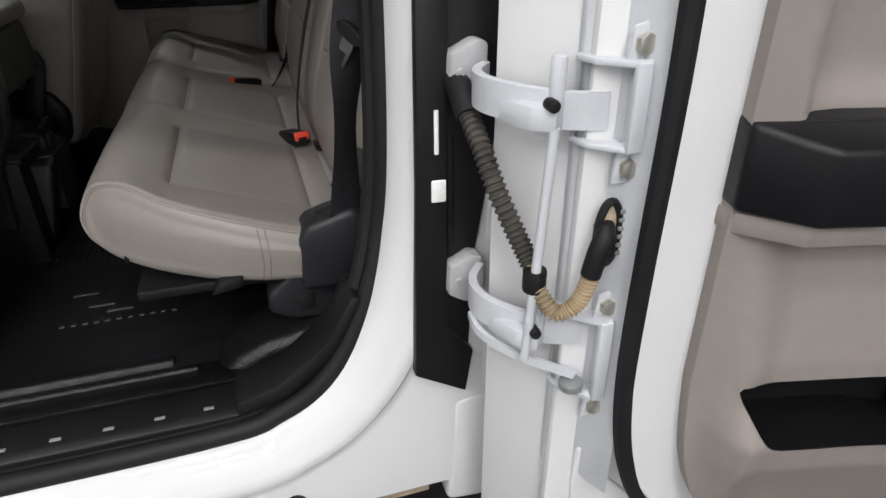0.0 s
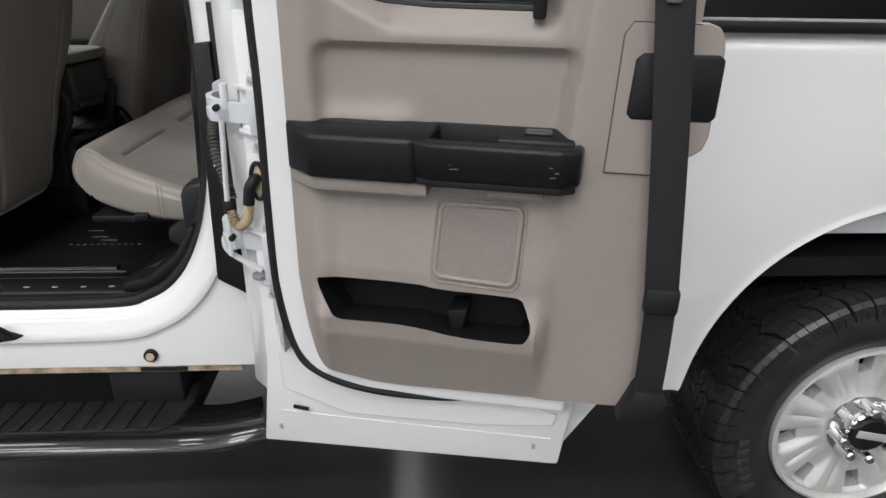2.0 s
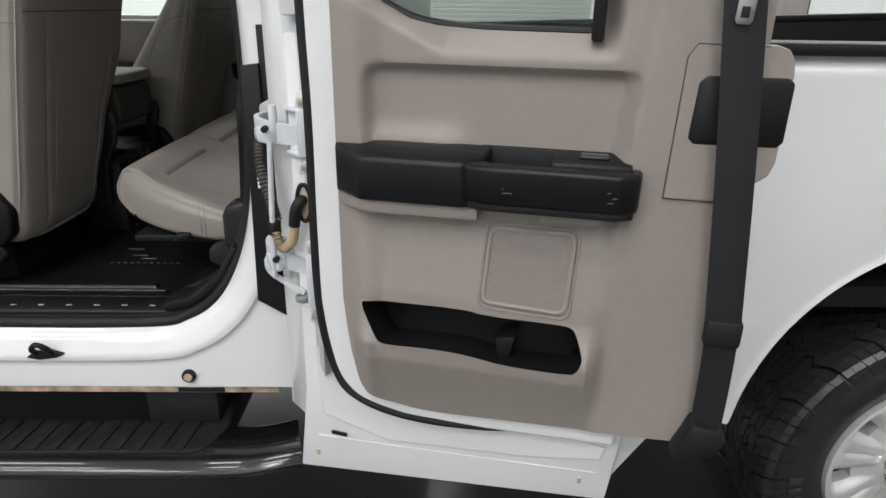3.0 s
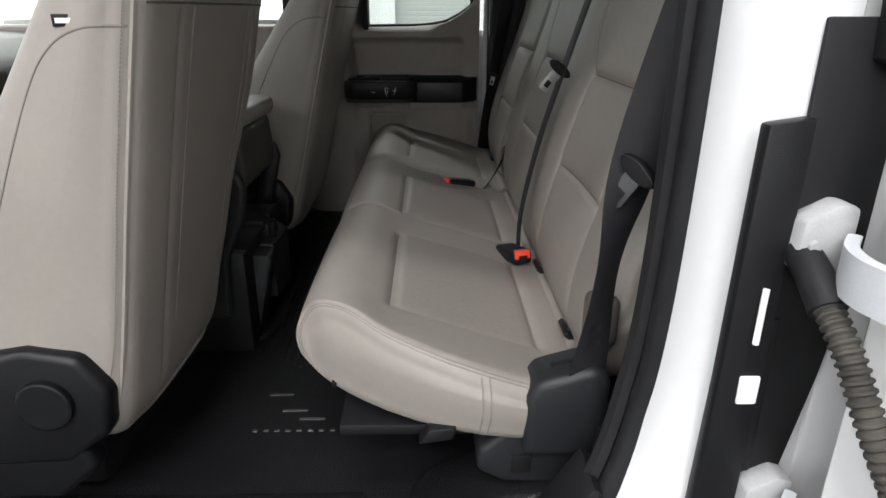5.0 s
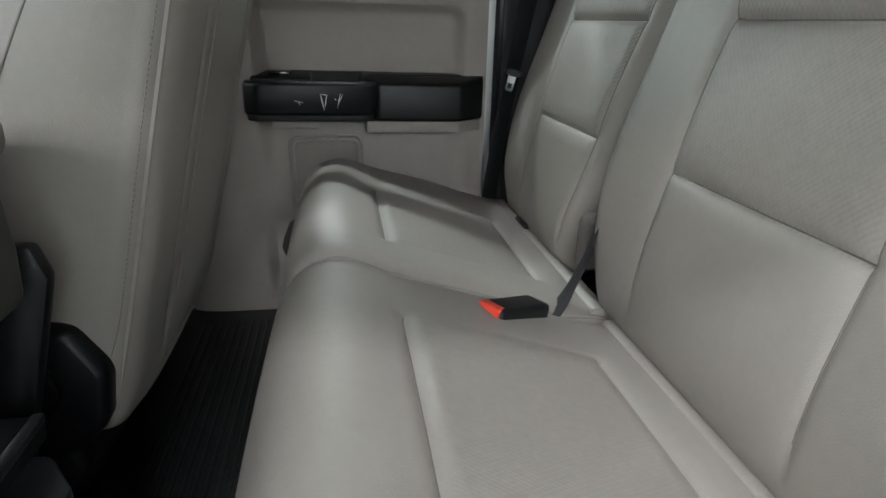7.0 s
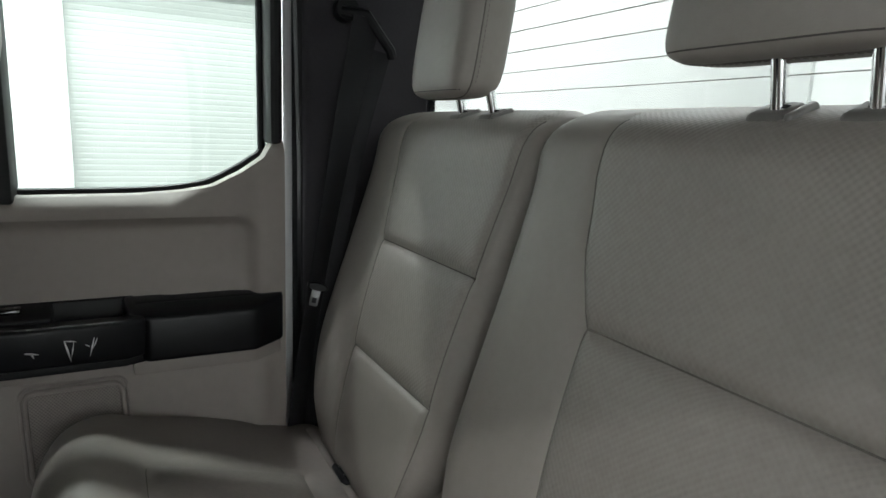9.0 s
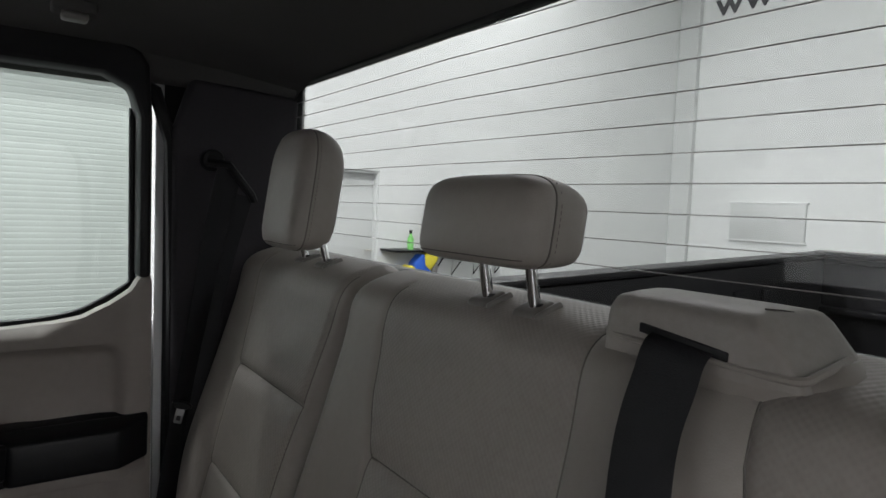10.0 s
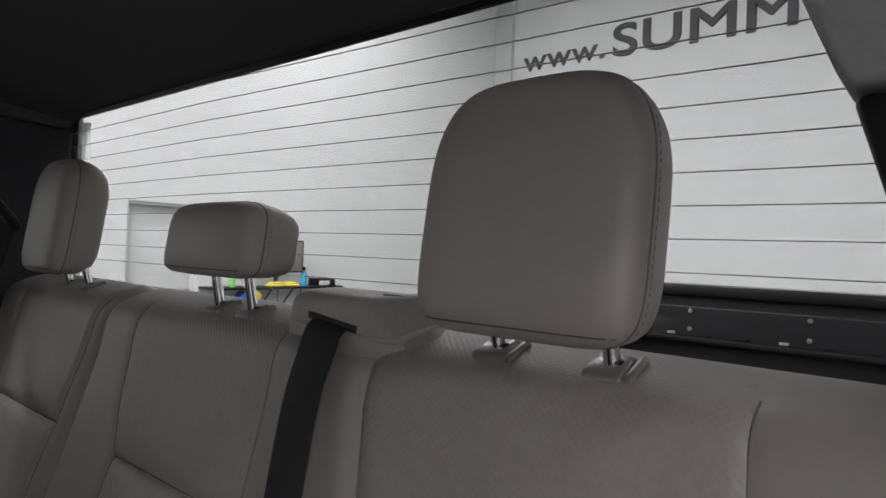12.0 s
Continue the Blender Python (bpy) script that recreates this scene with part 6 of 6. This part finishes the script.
# ---- the front seats ----
TAPER = [(0.95, 0.60), (1.04, 0.605), (1.075, 0.615), (1.12, 0.635), (1.235, 0.66), (1.31, 0.705), (1.40, 0.745)]


def front_seat(label, y0, y1, x, inner, lean=0.0):
    def side(y, z):
        """The driver seat narrows towards its foot on the inner side."""
        mid = (y0 + y1) / 2
        if inner or y < mid:
            return y
        return mid + (y - mid) * (float(np.interp(z, [a for a, _ in TAPER], [b for _, b in TAPER])) - mid) / (0.745 - mid)
    t = thing("front_seat", label, "car seat", pose(x, 0, 0), group="front seats")
    prof = [(0.072, 1.50), (0.03, 1.30), (-0.01, 1.10), (-0.035, 0.985), (-0.07, 0.955), (-0.17, 0.98), (-0.245, 1.10), (-0.205, 1.27), (-0.145, 1.37), (-0.080, 1.472), (-0.015, 1.575), (0.035, 1.68), (0.085, 1.70), (0.108, 1.64)]
    bm, at, _ = pad(prof, y0, y1, 0.032, (), ((y0 + 0.10, -0.1, 4.5, 0.004), (y1 - 0.10, -0.1, 4.5, 0.004)), swell=0.0, ny=26)
    for v in bm.verts:
        e = min(v.co.y - y0, y1 - v.co.y)
        back = smoothstep(-0.12, 0.04, v.co.x - (v.co.z - 1.15) * 0.21)
        v.co.x -= 0.018 * back * max(0.0, 1 - e / 0.11) ** 2
        v.co.x += lean * max(0.0, v.co.z - 0.97)
        v.co.y = side(v.co.y, v.co.z)
    shape = bm.copy()
    b = part("backrest", bm, VINYL, t, "taupe vinyl seat back")

    def line(pts, r, m, name):
        q = [Vector((p[0] + lean * max(0.0, p[2] - 0.97), side(p[1], p[2]), p[2])) for p in spline(pts, 6)]
        part(name, tube(q, r, 6), m, b)
    for y, sg in ((y0 + 0.010, 1), (y1 - 0.010, -1)):
        pts = [(px - 0.021, y, pz) for px, pz in ((0.095, 1.60), (0.072, 1.50), (0.03, 1.30), (-0.01, 1.10), (-0.035, 0.99))]
        line(pts, 0.003, VINYL, "piping")
        pts = [(px - 0.029, y - sg * 0.0085, pz) for px, pz in ((0.095, 1.60), (0.072, 1.50), (0.03, 1.30), (-0.01, 1.10), (-0.035, 1.03))]
        q = [Vector((p[0] + lean * max(0.0, p[2] - 0.97), side(p[1], p[2]), p[2])) for p in spline(pts, 80)]
        part("stitching", merge(*(tube([q[k], q[k + 1]], 0.0008, 4) for k in range(0, len(q) - 1, 2))), THREAD, b)
        arc = [(-0.165, y - sg * 0.0100, 1.20), (-0.133, y - sg * 0.0100, 1.29), (-0.075, y - sg * 0.0100, 1.415), (-0.040, y - sg * 0.0100, 1.465), (0.0, y - sg * 0.0100, 1.486), (0.045, y - sg * 0.0090, 1.488)]
        q = laid(shape, [(p[0] + lean * max(0.0, p[2] - 0.97), y, p[2]) for p in spline(arc, 6)], (0, sg, 0))
        part("side_seam", tube(q, 0.0014, 6), THREAD, b)
    across = laid(shape, [(0.3, y0 + 0.02 + (y1 - y0 - 0.04) * k / 30, 1.512) for k in range(31)], (-1, 0, 0))
    part("cross_seam", tube(across, 0.0016, 6), THREAD_DARK, b)
    for y in (y0 + 0.135, y1 - 0.135):
        line([(px - 0.001, y, pz) for px, pz in ((0.105, 1.62), (0.072, 1.50), (0.03, 1.30), (-0.01, 1.10), (-0.033, 1.0))], 0.0018, THREAD, "welt")
    part("hem", tube(spline([(-0.066, y0 + 0.02, 0.968), (-0.056, y0 + 0.1, 0.955), (-0.052, (y0 + y1) / 2, 0.954), (-0.056, side(y1 - 0.1, 0.955), 0.955), (-0.066, side(y1 - 0.02, 0.968), 0.968)], 6), 0.005, 8), VINYL, b)
    part("cushion", box(-0.66, -0.17, y0 + 0.01, y1 - 0.01, 1.0, 1.14, 0.05, 4), VINYL, t)
    part("base", box(-0.6, -0.12, y0 + 0.06, y1 - 0.06, 0.829, 1.0, 0.02), BLACK, t)
    for y, sg in ((y0, -1), (y1, 1))[:1 if inner else 2]:
        rc = part("recliner_cover", prism([(-0.30, 1.0), (-0.28, 1.085), (-0.14, 1.112), (-0.075, 1.10), (-0.045, 1.05), (-0.055, 0.985), (-0.11, 0.94), (-0.30, 0.93)], y - 0.022, y + 0.022, "xz", 0.012, 3), BLACK_SOFT, t)
        part("knob", rod(-0.125, y + sg * 0.024, 1.035, 0.036, 0.014, "y", 28, 0.004), BLACK_SOFT, rc)
        part("side_shield", prism([(-0.62, 0.92), (-0.60, 0.985), (-0.10, 0.985), (-0.08, 0.93), (-0.14, 0.88), (-0.6, 0.88)], y - 0.02, y + 0.02, "xz", 0.01, 3), BLACK_SOFT, t)
    hx = lean * 0.8
    part("headrest", box(hx - 0.03, hx + 0.08, (y0 + y1) / 2 - 0.13, (y0 + y1) / 2 + 0.13, 1.72, 1.90, 0.04, 4), VINYL, t)
    for y in ((y0 + y1) / 2 - 0.05, (y0 + y1) / 2 + 0.05):
        part("headrest_post", rod(hx + 0.03, y, 1.70, 0.006, 0.08), CHROME, t)
    if not inner:
        tag = part("airbag_tag", box(-0.028, 0.004, y0 - 0.004, y0 + 0.003, 1.487, 1.500, 0.001), BLACK, t, "black woven tag with a line of small white print")
        part("print", box(-0.024, 0.000, y0 - 0.0046, y0 - 0.004, 1.491, 1.496, 0), LABEL, tag)
    return t


front_seat("taupe vinyl driver seat seen from behind", 0.225, 0.745, -0.662, False)
front_seat("taupe vinyl front passenger seat seen from behind", 1.085, 1.58, -0.603, True, 0.04)

# fold-down centre seat between the front seats
cs = thing("centre_console", "taupe folded centre armrest on a black base", "console", pose(0, 0, 0))
part("lid", prism([(-1.05, 0.735), (-0.67, 0.735), (-0.652, 0.75), (-0.648, 0.85), (-0.647, 0.94), (-0.655, 0.985), (-0.69, 1.012), (-1.05, 1.03)], 1.291, 1.322, "xy", 0.011, 4), VINYL, cs)
part("body", prism([(-1.02, 1.284), (-0.668, 1.284), (-0.662, 1.22), (-0.664, 1.168), (-0.72, 1.16), (-1.02, 1.10)], 0.742, 0.985, "xz", 0.012, 3), CONSOLE, cs, "vinyl-covered underside, shade painted dark")
part("base", prism([(-1.0, 0.829), (-0.74, 0.829), (-0.735, 1.0), (-0.73, 1.075), (-1.0, 1.075)], 0.70, 1.05, "xz", 0.015, 3), BLACK_SOFT, cs)
part("side_cover", prism([(-0.82, 0.92), (-0.82, 1.15), (-0.74, 1.215), (-0.690, 1.233), (-0.656, 1.226), (-0.642, 1.195), (-0.651, 1.13), (-0.672, 1.09), (-0.690, 1.05), (-0.70, 0.92)], 0.657, 0.679, "xz", 0.010, 3), COVER, cs, "rounded black plastic side cover")
part("support", prism([(-0.77, 0.85), (-0.74, 0.85), (-0.655, 1.18), (-0.665, 1.21), (-0.69, 1.21)], 1.0, 1.02, "xz", 0.006), BLACK, cs)
tray = part("tray", box(-0.95, -0.668, 0.682, 0.832, 0.829, 1.054, 0.006), BLACK, cs)
part("tray_rim", prism([(-0.704, 1.053), (-0.664, 1.050), (-0.664, 1.060), (-0.704, 1.062)], 0.684, 0.830, "xz", 0.002), COVER, tray)
part("shelf", box(-0.95, -0.664, 0.834, 0.968, 1.048, 1.071, 0.005), BLACK, cs)
part("shelf_lip", box(-0.673, -0.662, 0.874, 0.966, 1.066, 1.0745, 0.003), COVER, cs)
part("lower_box", prism([(-0.72, 0.829), (-0.675, 0.829), (-0.631, 1.012), (-0.636, 1.025), (-0.69, 1.028)], 0.740, 0.800, "xz", 0.005), COVER, cs)
part("rear_box", prism([(-0.72, 0.803), (-0.640, 0.803), (-0.634, 0.86), (-0.634, 0.925), (-0.668, 0.972), (-0.72, 0.972)], 0.90, 1.028, "xy", 0.006), COVER, cs)
outlet = part("outlet_block", box(-0.69, -0.657, 0.842, 0.872, 1.02, 1.060, 0.005), COVER, cs)
part("outlet_face", box(-0.660, -0.643, 0.846, 0.871, 1.022, 1.066, 0.006, 3), BLACK_SOFT, outlet)
part("outlet_socket", rod(-0.6425, 0.8585, 1.046, 0.0085, 0.003, "x", 20), RUBBER, outlet)

# front passenger door, closed
fd = thing("front_door", "closed front passenger door with grey trim", "car door", pose(0, 0, 0))
part("trim_panel", box(-1.72, -0.735, 1.72, 1.76, 0.84, 1.46, 0.02, 3), TAN, fd)
part("armrest", box(-1.6, -0.76, 1.64, 1.73, 1.22, 1.28, 0.015, 3), BLACK_SOFT, fd)
part("skin", box(-1.75, -0.73, 1.80, 1.90, 0.68, 1.48, 0.02), PAINT, fd)
part("window_frame", merge(box(-1.72, -0.73, 1.74, 1.80, 1.88, 1.93, 0.006), box(-0.78, -0.73, 1.74, 1.80, 1.46, 1.9, 0.006)), RUBBER, fd)
part("window_pane", box(-1.72, -0.78, 1.772, 1.776, 1.46, 1.88, 0), GLASS_CLEAR, fd, "", False)
part("pillar_trim", box(-0.735, -0.60, 1.70, 1.74, 0.83, 1.46, 0.01), TAN, fd)

# ---- floor covering ----
fm = thing("floor_mat", "black ribbed vinyl cab floor covering", "floor mat", pose(0, 0, 0))
part("sheet", box(-1.72, 0.1, 0.142, 1.70, 0.816, 0.829, 0.004), MAT_VINYL, fm)
ribs = bmesh.new()
for k in range(16):
    x = -0.68 + 0.0145 * k
    r = box(x, x + 0.006, 0.62 + 0.02 * abs(k - 8) * 0.5, 1.62, 0.8285, 0.832, 0.001, 1)
    me = bpy.data.meshes.new("tmp")
    r.to_mesh(me)
    r.free()
    ribs.from_mesh(me)
    bpy.data.meshes.remove(me)
tagged(part("ribs", ribs, MAT_VINYL, fm), kind="stuff")
dots = bmesh.new()
for k in range(11):
    r = box(-0.605 + 0.019 * k, -0.596 + 0.019 * k, 0.413, 0.419, 0.8285, 0.8312, 0.0008, 1)
    me = bpy.data.meshes.new("tmp")
    r.to_mesh(me)
    r.free()
    dots.from_mesh(me)
    bpy.data.meshes.remove(me)
tagged(part("raised_dots", dots, DOT, fm), kind="stuff")
for x, y in ((-0.60, 0.52), (-0.565, 0.47), (-0.53, 0.445)):
    part("raised_bar", box(x, x + 0.045, y, y + 0.006, 0.8285, 0.8315, 0.001), DOT, fm)
part("edge_ridge", prism([(0.236, 0.8285), (0.243, 0.838), (0.257, 0.838), (0.266, 0.8285)], -1.6, -0.40, "yz", 0.003), MAT_VINYL, fm)
part("edge_ridge", prism([(0.196, 0.836), (0.201, 0.846), (0.207, 0.846), (0.214, 0.834)], -1.6, -0.36, "yz", 0.002), MAT_VINYL, fm)
part("ramp", prism([(0.142, 0.829), (0.142, 0.856), (0.17, 0.852), (0.235, 0.829)], -1.7, -0.14, "yz", 0.003), MAT_VINYL, fm)
part("corner_hump", prism([(-0.335, 0.829), (-0.30, 0.865), (-0.25, 0.888), (-0.15, 0.905), (-0.08, 0.91), (-0.08, 0.829)], 0.165, 0.29, "xz", 0.022, 4), MAT_VINYL, fm)
part("plateau", prism(soften([(-1.6, 0.700), (-0.78, 0.700), (-0.660, 0.712), (-0.630, 0.80), (-0.637, 0.92), (-0.645, 1.08), (-1.6, 1.08)], 2), 0.829, 0.842, "xy", 0.008, 3), MAT_VINYL, fm, "raised glossy grained plateau")
